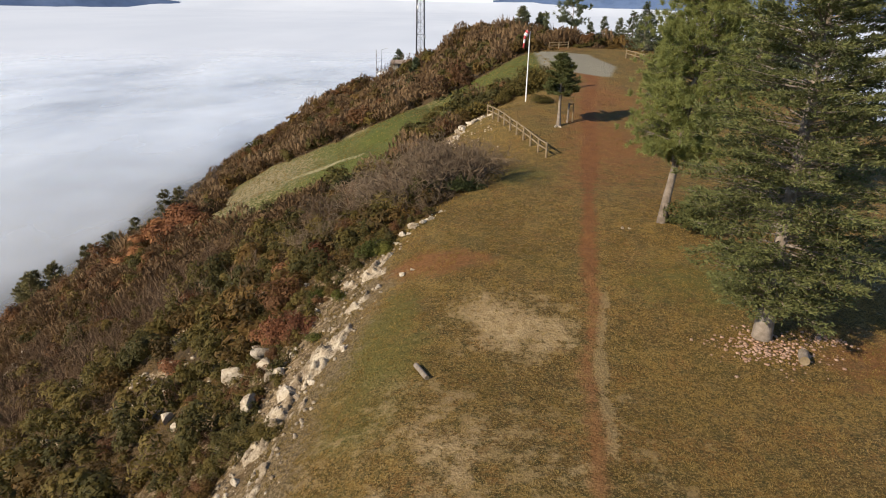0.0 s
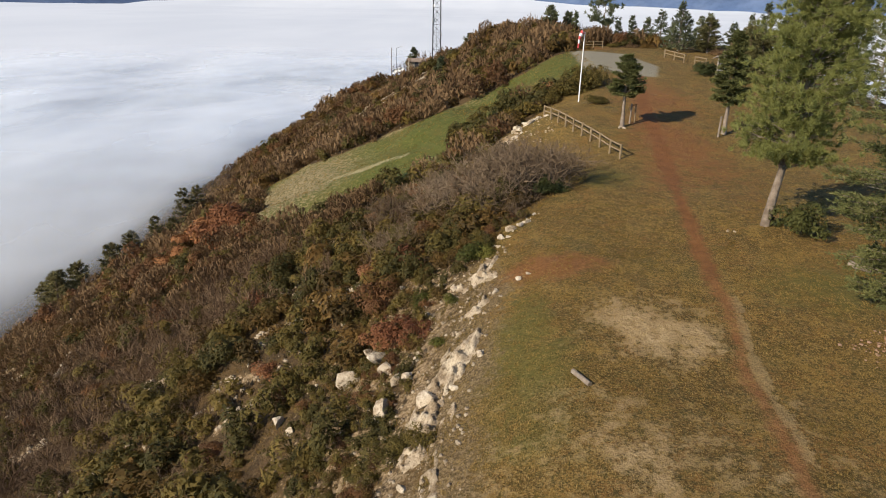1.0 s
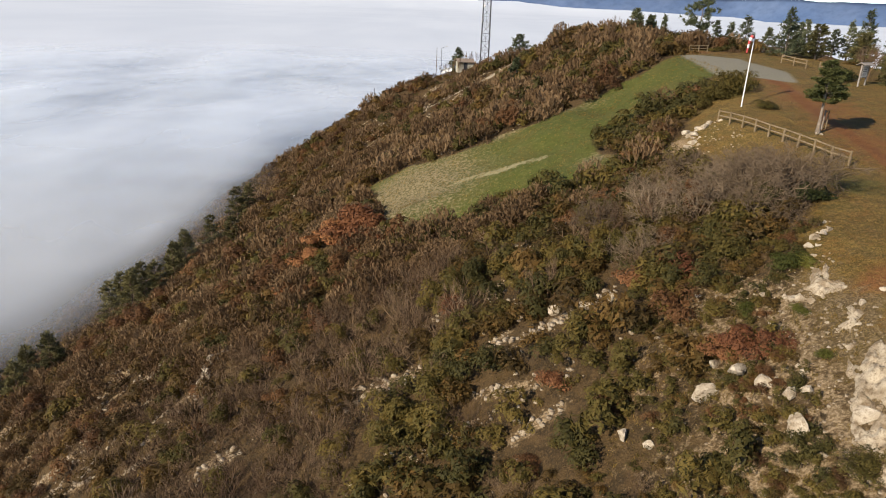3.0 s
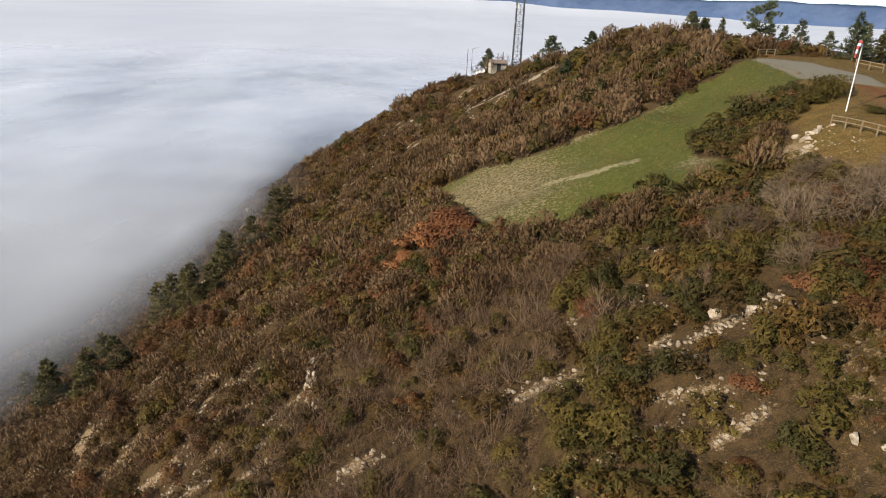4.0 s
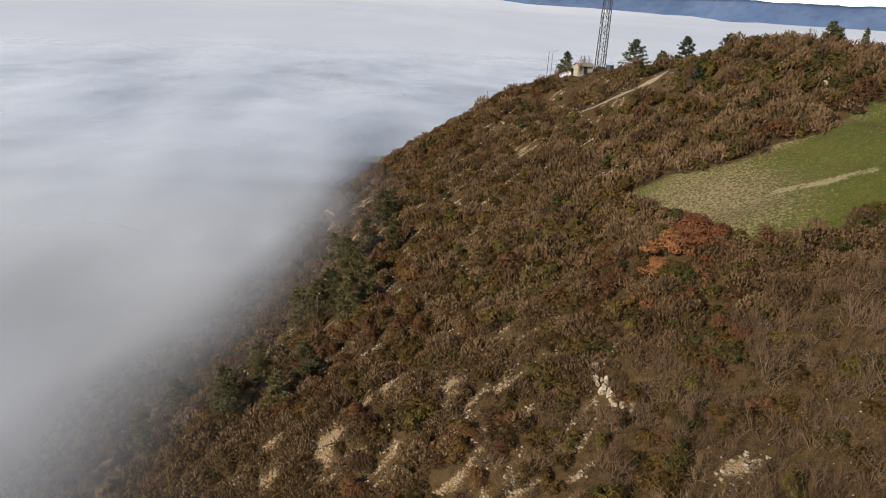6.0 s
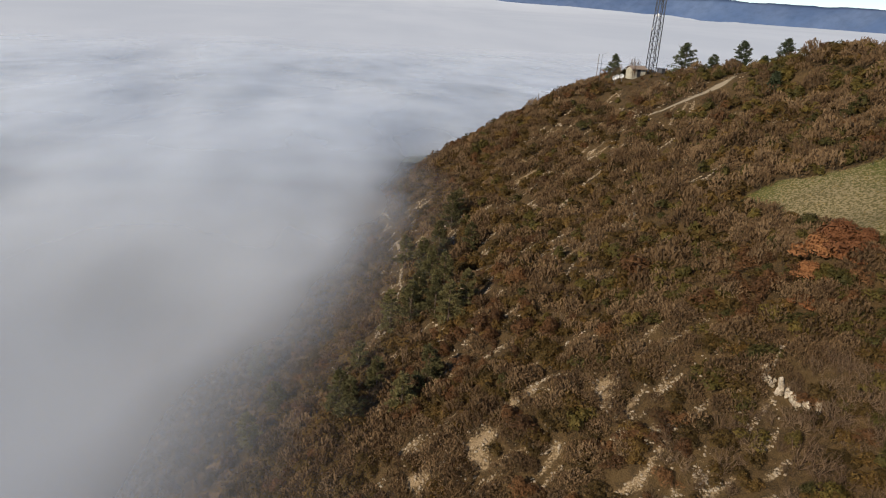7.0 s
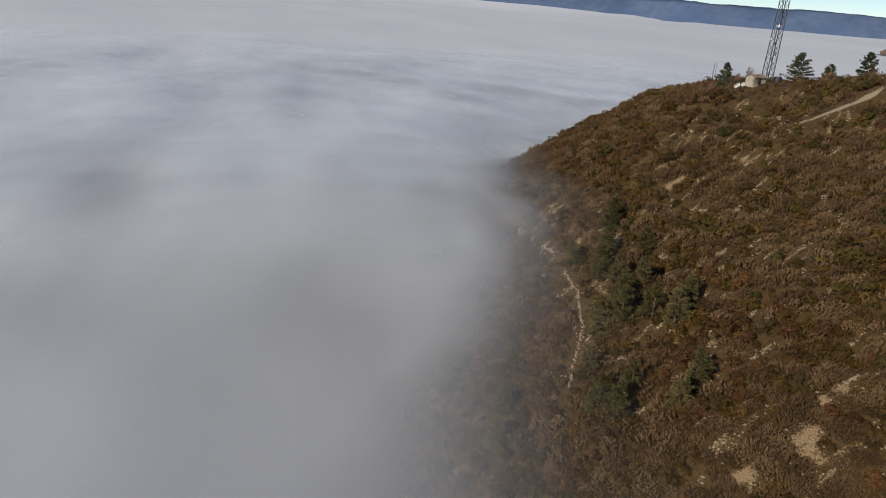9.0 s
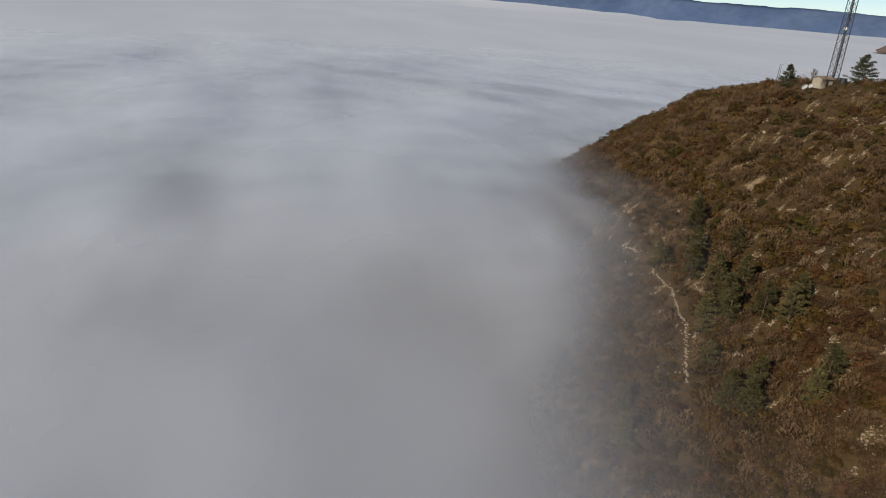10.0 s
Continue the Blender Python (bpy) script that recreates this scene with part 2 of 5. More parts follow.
WALL = [(-83.2, 174), (-79.7, 165.9), (-77.9, 145.7), (-77.3, 138.3), (-77.6, 123.5), (-80.6, 111.1), (-86.4, 99.5), (-90.9, 89.0)]
TERRACE = [(-38.4, 163), (-31, 170), (-26, 166), (-25.9, 155.7), (-25.6, 146), (-25.2, 137.3), (-24.5, 131.9)]
BIG_STONES = [(-9.8, 24.6, 0.75), (-8.5, 24.9, 0.65), (-8.0, 23.6, 0.5), (-7.4, 22.6, 0.48), (-7.0, 22.3, 0.40), (-9.0, 25.9, 0.42), (-7.9, 21.0, 0.75), (-6.3, 20.2, 0.6), (-13.0, 24.6, 0.45), (-12.2, 23.6, 0.35), (-14.0, 37.6, 0.7), (-12.6, 35.9, 0.8), (-11.2, 35.2, 0.45)]
# bare pale earth on the slope: x, y, radius across, radius along
BARE = [(-64.6, 67.3, 2.8, 1.7), (-69.5, 63.0, 2.8, 3.4), (-56.4, 62.5, 1.6, 2.5), (-77.5, 63.5, 2.8, 1.5), (-53.3, 54.8, 1.9, 1.2), (-24.5, 38, 3.0, 1.3),
        (-12.7, 36, 2.6, 1.0), (-30, 30, 2.4, 0.7), (-46.5, 154, 2.5, 1.5), (-50, 144.5, 4.0, 1.8), (-36.5, 39, 1.6, 1.2), (-20, 30, 2.2, 0.6)]


def to_line(x, y, line):
    best = np.full(np.shape(x), 1e9)
    for (ax, ay), (bx, by) in zip(line, line[1:]):
        k = np.clip(((x - ax) * (bx - ax) + (y - ay) * (by - ay)) / ((bx - ax) ** 2 + (by - ay) ** 2), 0, 1)
        best = np.minimum(best, np.hypot(x - ax - k * (bx - ax), y - ay - k * (by - ay)))
    return best


def inside(x, y, poly):
    """Signed distance to a closed outline, positive inside."""
    odd = np.zeros(np.shape(x), bool)
    for (ax, ay), (bx, by) in zip(poly, poly[1:] + poly[:1]):
        if ay != by:
            odd ^= ((ay > y) != (by > y)) & (x < (bx - ax) * (y - ay) / (by - ay) + ax)
    return np.where(odd, 1, -1) * to_line(x, y, poly + poly[:1])


def in_field(x, y):
    return inside(x, y, FIELD) + 0.9 * smooth_noise(x, y, 3.4, 95) + 0.4 * smooth_noise(x, y, 1.3, 96)


def blob(x, y, cx, cy, rx, ry):
    return 1 - np.hypot((x - cx) / rx, (y - cy) / ry)


STREAKS = [[(-17.4, 36.0), (-15.7, 35.7), (-14.7, 35.9), (-13.3, 36.0), (-11.4, 36.0)], [(-17.7, 34.9), (-16.6, 33.8)], [(-19.0, 32.2), (-17.6, 31.6), (-16.4, 31.1), (-14.4, 30.3)], [(-17.2, 28.0), (-14.9, 28.2)],
           [(-18.0, 42.3), (-16.6, 43.1)], [(-17.3, 45.6), (-16.3, 44.8)], [(-21.7, 44.2), (-20.5, 44.4)], [(-15.3, 47.6), (-14.3, 47.6)], [(-16.7, 40.3), (-15.8, 40.4)], [(-17.9, 36.6), (-16.7, 37.5)],
           [(-57.2, 58.6), (-57.1, 62.9), (-55.4, 63.7), (-53.6, 64.2)], [(-65.4, 67.3), (-61.7, 65.8)]]
streak_dice = random.Random(77)
for _ in range(410):
    sx, sy = streak_dice.uniform(-84, -16), streak_dice.uniform(34, 165)
    if (-34 < sx < 0 and 56 < sy < 90) or (sx > -46 and sy < 95) or (sx > -60 and 60 < sy < 120 and streak_dice.random() < 0.25):
        continue
    ln, turn = streak_dice.uniform(1.2, 5.5), streak_dice.gauss(0.36, 0.38)
    STREAKS.append([(sx, sy), (sx + 0.5 * ln * math.cos(turn) - 0.3, sy + 0.5 * ln * math.sin(turn)), (sx + ln * math.cos(turn), sy + ln * math.sin(turn) + 0.3)])


def streak_at(x, y):
    """How deep a place lies in one of the narrow stony streaks of the slope."""
    return 0.42 - np.min([to_line(x, y, line) for line in STREAKS], axis=0) + 0.34 * smooth_noise(x, y, 1.2, 98)


def bare_at(x, y):
    return np.maximum(np.max([blob(x, y, *b) for b in BARE], axis=0) + 0.45 * smooth_noise(x, y, 1.1, 97) - 0.12, streak_at(x, y))


def shrub_line(y):
    return np.interp(y, [0, 20, 28, 33, 38, 43, 48, 56, 62, 66, 72], [-11, -9, -7.5, -3.5, 0.5, 0.0, -2.5, -1.5, 0.5, 3.5, 6.5])


def rim_line(y):
    return shrub_line(y) + np.interp(y, [0, 27, 33], [3.2, 3.0, 0.8])


def lawn(x, y):
    """About how far, in metres, a place lies on the open grass of the ridge rather than on the scrub."""
    side = np.where(y < 74, x - rim_line(y), np.where(y < 96, x - 8.5, 96 - y))
    return np.minimum(side, 40 - x)


def mesh_of(name, verts, loops, sizes, material, attrs=None, smooth=False):
    """A mesh from arrays: vertices, face corners, and the corner count of each face."""
    me = bpy.data.meshes.new(name)
    verts = np.asarray(verts, np.float32)
    me.vertices.add(len(verts))
    me.vertices.foreach_set("co", verts.ravel())
    loops, sizes = np.asarray(loops, np.int32).ravel(), np.asarray(sizes, np.int32)
    me.loops.add(len(loops))
    me.loops.foreach_set("vertex_index", loops)
    me.polygons.add(len(sizes))
    me.polygons.foreach_set("loop_start", np.concatenate([[0], np.cumsum(sizes)[:-1]]).astype(np.int32))
    if smooth:
        me.polygons.foreach_set("use_smooth", np.ones(len(sizes), bool))
    me.update(calc_edges=True)
    for key, values in (attrs or {}).items():
        a = me.attributes.new(key, "FLOAT", "POINT")
        a.data.foreach_set("value", np.asarray(values, np.float32))
    if material:
        me.materials.append(material)
    return me


def tri_mesh(name, verts, material, attrs=None):
    return mesh_of(name, verts, np.arange(len(verts)), np.full(len(verts) // 3, 3), material, attrs)


def grid_mesh(name, xs, ys, z, material, attrs=None):
    nx, ny = len(xs), len(ys)
    gx, gy = np.meshgrid(xs, ys)
    idx = np.arange(nx * ny).reshape(ny, nx)
    quads = np.stack([idx[:-1, :-1], idx[:-1, 1:], idx[1:, 1:], idx[1:, :-1]], -1).reshape(-1, 4)
    return mesh_of(name, np.stack([gx, gy, z], -1).reshape(-1, 3), quads, np.full(len(quads), 4), material, attrs, True)


def thing(name, label, category, group="", kind="", at=None):
    ob = tagged(new(name), label, category, group, kind)
    ob.empty_display_size = 0.3
    if at is not None:
        ob.matrix_world = at
    return ob


def part(name, data, material, parent, label=""):
    """Links a mesh, or a bmesh, as one part under a thing or a part."""
    if isinstance(data, bmesh.types.BMesh):
        me = bpy.data.meshes.new(name)
        data.to_mesh(me)
        data.free()
        data = me
    if material and not data.materials:
        data.materials.append(material)
    ob = new(name, data)
    ob.parent = parent
    return tagged(ob, label)


def z_at(x, y):
    return float(height(x, y))


# ---- the ground: one sheet ----
def ground_material():
    m = Mat("ridge_ground", 0.95)
    n_fine, n_mid, n_big = m.noise(9.0, 6, 0.7), m.noise(1.3, 5, 0.6), m.noise(0.22, 4)
    n_odd = m.noise(3.1, 5, 0.7, w=31.0)
    # open grass: olive turf, green tufts, straw and brown thatch
    turf = m.mix(m.ramp(n_mid, 0.35, 0.65), (0.096, 0.057, 0.0110), (0.138, 0.079, 0.0160))
    turf = m.mix(m.ramp(n_big, 0.50, 0.66, 0.0, 0.75), turf, (0.098, 0.078, 0.0150))
    turf = m.mix(m.ramp(n_odd, 0.50, 0.60, 0.0, 0.55), turf, (0.255, 0.168, 0.050))
    n_speck = m.noise(15.0, 4, 0.7, w=9.0)
    turf = m.mix(m.ramp(m.noise(0.62, 5, 0.65, w=23.0), 0.46, 0.60, 0.0, 0.75), turf, (0.220, 0.138, 0.0340))
    turf = m.mix(m.ramp(m.noise(0.45, 5, 0.65, w=41.0), 0.50, 0.62, 0.0, 0.65), turf, (0.190, 0.094, 0.0220))
    turf = m.mix(m.ramp(n_fine, 0.485, 0.56, 0.0, 0.75), turf, (0.052, 0.038, 0.0075))
    turf = m.mix(m.ramp(m.noise(4.3, 3, 0.6, w=17.0), 0.52, 0.60, 0.0, 0.62), turf, (0.054, 0.046, 0.0090))
    turf = m.mix(m.ramp(n_speck, 0.52, 0.59, 0.0, 0.85), turf, (0.26, 0.175, 0.058))
    wob = m.math("MULTIPLY", m.math("SUBTRACT", n_mid, 0.5), 1.4)
    wob2 = m.math("MULTIPLY", m.math("SUBTRACT", n_odd, 0.5), 1.6)

    def mask(name, lo, hi, wobble, amount=1.0):
        return m.ramp(m.math("ADD", m.attr(name), wobble), lo, hi, 0.0, amount)

    straw = m.mix(m.ramp(n_odd, 0.35, 0.7), (0.50, 0.365, 0.190), (0.25, 0.165, 0.068))
    turf = m.mix(mask("green", 0.0, 0.9, m.math("ADD", wob2, wob), 0.62), turf, (0.094, 0.094, 0.0185))
    turf = m.mix(mask("straw", 0.05, 0.75, m.math("ADD", m.math("MULTIPLY", wob2, 1.6), wob), 0.90), turf, straw)
    turf = m.mix(mask("verge", 0.0, 0.5, m.math("MULTIPLY", wob2, 2.2), 0.45), turf, (0.34, 0.240, 0.118))
    red = m.mix(m.ramp(n_mid, 0.3, 0.7), (0.146, 0.056, 0.0150), (0.195, 0.082, 0.0240))
    turf = m.mix(mask("soil", 0.0, 0.9, m.math("ADD", wob, m.math("MULTIPLY", wob2, 0.6)), 0.80), turf, m.mix(m.ramp(n_fine, 0.42, 0.6), (0.158, 0.062, 0.0180), (0.270, 0.118, 0.0400)))
    turf = m.mix(mask("track", 0.0, 0.42, m.math("MULTIPLY", wob2, 0.55), 0.92), turf, m.mix(m.ramp(m.attr("near"), 0.0, 1.0), red, m.mix(m.ramp(n_mid, 0.35, 0.65), (0.195, 0.084, 0.026), (0.240, 0.118, 0.041))))
    # scrub floor: leaf litter, dry grass and pale stones
    litter = m.mix(m.ramp(n_mid, 0.42, 0.58), (0.040, 0.026, 0.0105), (0.080, 0.049, 0.0190))
    litter = m.mix(m.ramp(n_big, 0.45, 0.62, 0.0, 0.6), litter, (0.092, 0.058, 0.0215))
    litter = m.mix(m.ramp(n_fine, 0.50, 0.62, 0.0, 0.65), litter, (0.150, 0.093, 0.0370))
    pale = m.mix(m.ramp(n_fine, 0.42, 0.60), (0.205, 0.138, 0.068), (0.400, 0.300, 0.180))
    litter = m.mix(m.ramp(n_odd, 0.64, 0.72, 0.0, 0.8), litter, pale)
    litter = m.mix(mask("bare", 0.10, 0.55, m.math("MULTIPLY", wob2, 1.5), 0.9), litter, pale)
    col = m.mix(mask("lawn", -0.6, 0.6, wob), litter, turf)
    lip = m.mix(m.ramp(n_fine, 0.44, 0.56), (0.085, 0.058, 0.026), (0.235, 0.168, 0.088))
    col = m.mix(mask("lip", 0.05, 0.6, m.math("MULTIPLY", wob2, 1.3), 0.85), col, lip)
    # the mown field
    sward = m.mix(m.ramp(n_mid, 0.35, 0.7), (0.068, 0.080, 0.0120), (0.094, 0.100, 0.0195))
    sward = m.mix(m.ramp(n_odd, 0.50, 0.70, 0.0, 0.6), sward, (0.19, 0.165, 0.0500))
    sward = m.mix(m.ramp(n_fine, 0.5, 0.7, 0.0, 0.6), sward, (0.040, 0.046, 0.0090))
    sward = m.mix(m.ramp(n_big, 0.48, 0.62, 0.0, 0.45), sward, (0.105, 0.088, 0.022))
    sward = m.mix(mask("dry", 0.0, 0.9, m.math("MULTIPLY", wob2, 1.5), 0.92), sward, m.mix(m.ramp(n_odd, 0.42, 0.58), (0.098, 0.080, 0.030), (0.285, 0.225, 0.122)))
    col = m.mix(mask("field", -0.4, 0.5, wob), col, sward)
    col = m.mix(mask("strip", 0.0, 0.40, m.math("MULTIPLY", wob2, 1.1), 0.80), col, (0.32, 0.275, 0.15))
    gravel = m.mix(m.ramp(n_fine, 0.3, 0.7), (0.19, 0.170, 0.120), (0.275, 0.250, 0.180))
    col = m.mix(mask("pad", -0.3, 0.4, m.math("MULTIPLY", wob2, 0.5)), col, gravel)
    col = m.mix(mask("road", 0.0, 0.5, m.math("MULTIPLY", wob2, 0.5), 0.9), col, (0.33, 0.275, 0.19))
    m.color(col)
    m.bump(m.math("ADD", m.math("MULTIPLY", n_fine, 0.7), n_mid), 1.0, 0.20)
    return m.m


def spread(a, b, first, grow):
    out, step = [a], first
    while abs(out[-1] - b) > step:
        out.append(out[-1] + math.copysign(step, b - a))
        step *= grow
    return out + [b]


gx_line = sorted({*np.round(spread(-100, -420, 1.5, 1.12), 3), *np.round(np.arange(-100, -16, 0.9), 3), *np.round(np.arange(-16, 1.6, 0.4), 3), *np.round(np.arange(1.6, 7.0, 0.15), 3), *np.round(np.arange(7.0, 20, 0.4), 3), *np.round(spread(20, 300, 1.0, 1.1), 3)})
gy_line = sorted({*np.round(spread(8, -300, 0.8, 1.12), 3), *np.round(np.arange(8, 62, 0.4), 3), *np.round(np.arange(62, 202, 0.9), 3), *np.round(spread(202, 460, 1.5, 1.12), 3)})
gx, gy = np.meshgrid(gx_line, gy_line)
flat_x, flat_y = gx.ravel(), gy.ravel()
masks = {
    "lawn": np.clip(lawn(flat_x, flat_y), -3, 3),
    "field": np.clip(in_field(flat_x, flat_y), -3, 3),
    "track": 0.40 - 0.16 * smooth_noise(flat_x, flat_y, 1.1, 66) - 0.08 * smooth_noise(flat_x, flat_y, 0.5, 75) - to_line(flat_x, flat_y, TRACK) - 0.012 * np.clip(flat_y - 20, 0, 30) * -1,
    "near": np.clip((30 - flat_y) / 12, 0, 1),
    "straw": np.max([blob(flat_x, flat_y, 1.8, 21.2, 2.15, 2.45), blob(flat_x, flat_y, 3.0, 19.8, 1.3, 0.7), blob(flat_x, flat_y, 0.6, 14.2, 3.4, 2.6) * 0.33], axis=0) + 0.06 - 0.34 * smooth_noise(flat_x, flat_y, 0.8, 68),
    "verge": np.minimum(1 - np.abs(flat_x - np.interp(flat_y, [p[1] for p in TRACK], [p[0] for p in TRACK]) - 0.38) / 0.20, np.minimum((flat_y - 13.5) / 2, (23 - flat_y) / 3)) - 0.6 * smooth_noise(flat_x, flat_y, 0.9, 70),
    "green": np.max([blob(flat_x, flat_y, -2.6, 20.0, 2.3, 6.0) * 1.1 - 0.5 * smooth_noise(flat_x, flat_y, 1.2, 86), blob(flat_x, flat_y, 3.2, 39.0, 3.0, 3.0), blob(flat_x, flat_y, 9.5, 24.0, 4.0, 3.0), blob(flat_x, flat_y, 13.5, 76.0, 4.0, 6.0)], axis=0),
    "soil": np.max([np.minimum(0.85 - to_line(flat_x, flat_y, TRACK) / 2.6, (flat_y - 34) / 10), blob(flat_x, flat_y, -1.2, 26.6, 3.2, 1.7) * 1.5, blob(flat_x, flat_y, 12.0, 60.0, 5.0, 10.0), blob(flat_x, flat_y, 9.8, 47.0, 4.2, 14.0), blob(flat_x, flat_y, 13.5, 19.0, 3.0, 2.5), blob(flat_x, flat_y, 10, 92.5, 8, 3.0)], axis=0),
    "bare": np.maximum(bare_at(flat_x, flat_y), np.minimum(np.minimum(1 - np.abs(flat_x - rim_line(flat_y) + 0.9) / 1.7, (30 - flat_y) / 2), (flat_y - 9) / 3) * 0.42),
    "dry": np.max([blob(flat_x, flat_y, -26, 74, 12, 15) * 1.3, blob(flat_x, flat_y, -13, 82.5, 14, 3.0), blob(flat_x, flat_y, -6, 62.5, 3.5, 2.5)], axis=0),
    "lip": np.minimum(np.minimum(1 - np.abs(flat_x - rim_line(flat_y) - 0.75) / 1.65, (30 - flat_y) / 2.5), (flat_y - 10) / 3) * 0.8 + 0.25 * smooth_noise(flat_x, flat_y, 1.5, 78),
    "strip": 0.78 - to_line(flat_x, flat_y, STRIP) - 0.16 * smooth_noise(flat_x, flat_y, 1.2, 73),
    "pad": inside(flat_x, flat_y, PAD),
    "road": 0.95 - to_line(flat_x, flat_y, ROAD) - 0.3 * smooth_noise(flat_x, flat_y, 2.0, 74),
}
masks["bare"] = np.maximum(masks["bare"], np.maximum(blob(flat_x, flat_y, 0.6, 53.0, 2.6, 4.5), blob(flat_x, flat_y, -0.8, 55.2, 3.2, 2.4)))
bank = np.minimum(np.minimum(1 - np.abs(flat_x - rim_line(flat_y) + 3.6) / 4.0, (32 - flat_y) / 3), (flat_y - 9) / 3)
masks["bare"] = np.maximum(masks["bare"], bank * 0.42 + 0.25 * smooth_noise(flat_x, flat_y, 1.7, 69) * (bank > 0))
ground = new("ground", grid_mesh("ground", gx_line, gy_line, height(gx, gy), ground_material(), masks))
tagged(ground, "ridge of olive grass, leaf litter and pale limestone earth", "ground", kind="structure")
ground.data.update()


# ---- sea of fog ----
def fog_material(name, through_light):
    m = Mat(name, 1.0)
    m.n.remove(m.b)
    drift = m.noise(0.0065, 3, 0.45, (1.0, 0.55, 1.0))
    wide = m.noise(0.0016, 3, 0.5, (1.0, 0.5, 1.0), w=5.0)
    puff = m.noise(0.020, 3, 0.5, (1.0, 0.6, 1.0), w=11.0)
    col = m.mix(m.ramp(m.math("ADD", m.math("MULTIPLY", wide, 0.7), m.math("MULTIPLY", drift, 0.3)), 0.36, 0.64), (0.738, 0.790, 0.846), (0.805, 0.852, 0.900))
    dif, thr, clear = m.n.new("ShaderNodeBsdfDiffuse"), m.n.new("ShaderNodeBsdfTranslucent"), m.n.new("ShaderNodeBsdfTransparent")
    m.link(col, dif.inputs[0])
    m.link(col, thr.inputs[0])
    body, out = m.n.new("ShaderNodeMixShader"), m.n.new("ShaderNodeMixShader")
    body.inputs[0].default_value = through_light
    m.link(dif.outputs[0], body.inputs[1])
    m.link(thr.outputs[0], body.inputs[2])
    dens = m.attr("fogmass")
    patch = m.math("ADD", m.math("MULTIPLY", drift, 0.6), m.math("MULTIPLY", puff, 0.4))
    patch = m.ramp(patch, 0.34, 0.66, 0.30, 1.5)
    alpha = m.math("MULTIPLY", dens, patch, clamp=True)
    solid = m.ramp(dens, 0.70, 1.0)
    m.link(m.math("MAXIMUM", alpha, solid), out.inputs[0])
    m.link(clear.outputs[0], out.inputs[1])
    m.link(body.outputs[0], out.inputs[2])
    m.link(out.outputs[0], m.n["Material Output"].inputs[0])
    return m.m


FOG = fog_material("fog", 0.25)
fog = thing("fog_sea", "sea of soft white fog lapping at the slope", "fog", kind="stuff")
# level, thickness at which a sheet turns dense, most density, reach
LAYERS = [(-36.0, 22.0, 0.24, 700), (-43.0, 13.0, 0.50, 900), (-50.0, 13.0, 1.0, 4700)]
for k, (level, thick, most, reach) in enumerate(LAYERS):
    fx = np.array(sorted({*spread(-130, -reach, 3, 1.07), *np.arange(-130, -50, 3.5), *spread(-50, reach, 3, 1.08)}))
    fy = np.array(sorted({*spread(50, -reach, 3, 1.08), *np.arange(50, 215, 3.5), *spread(215, reach, 3, 1.07)}))
    mx, my = np.meshgrid(fx, fy)
    far = np.hypot(mx + 70, my - 90)
    z = level + (5.5 * np.clip((my - 125) / 45, 0, 1) - 8.0 * np.clip((140 - my) / 60, 0, 1)) * np.clip((500 - far) / 200, 0, 1) + (2.6 * smooth_noise(mx, my * 0.6, 62, 5) + 0.9 * smooth_noise(mx, my * 0.6, 27, 15)) * np.clip((900 - far) / 400, 0.4, 1) + np.clip(far / 400, 0, 4) * 0.35 * smooth_noise(mx, my * 0.5, 260, 25)
    z = z + 72 * np.clip((far - 500) / 4200, 0, 1) ** 1.2 + 75 * np.clip((far - 4250) / 450, 0, 1)
    deep = np.maximum(z - height(mx, my), 0)
    # thinner below the open flank to the south-west
    q = np.clip(np.maximum((my - 95) / 80, (deep - 14) / 34) + 0.10 * smooth_noise(mx, my, 38, 77), 0, 1)
    q = q * q * (3 - 2 * q)
    body = thick * (1.12 - 0.42 * np.clip((my - 100) / 60, 0, 1))
    d = (0.43 + 0.57 * q) * most * (1 - np.exp(-((deep / body) ** 1.4)))
    # the far fog is seen along its sheet and shuts out all; nearby one looks down into it
    cap = np.interp(mx, [-300, -190, -150, -122, -106, -95], [1.0, 0.52, 0.35, 0.35, 0.40, 0.44])
    cap = cap + (1 - cap) * np.interp(my, [125, 200, 280], [0.0, 0.55, 1.0])
    d = np.minimum(d, most * cap + np.clip((far - 260) / 200, 0, 1))
    if k < 2:
        d = d * (1 + 0.6 * np.clip((my - 150) / 40, 0, 1)) * np.clip((reach - far) / (reach * 0.6), 0, 1)
    sheet = grid_mesh("fog_layer", fx, fy, z, FOG, {"fogmass": d.ravel()})
    part("fog_layer", sheet, FOG, fog)


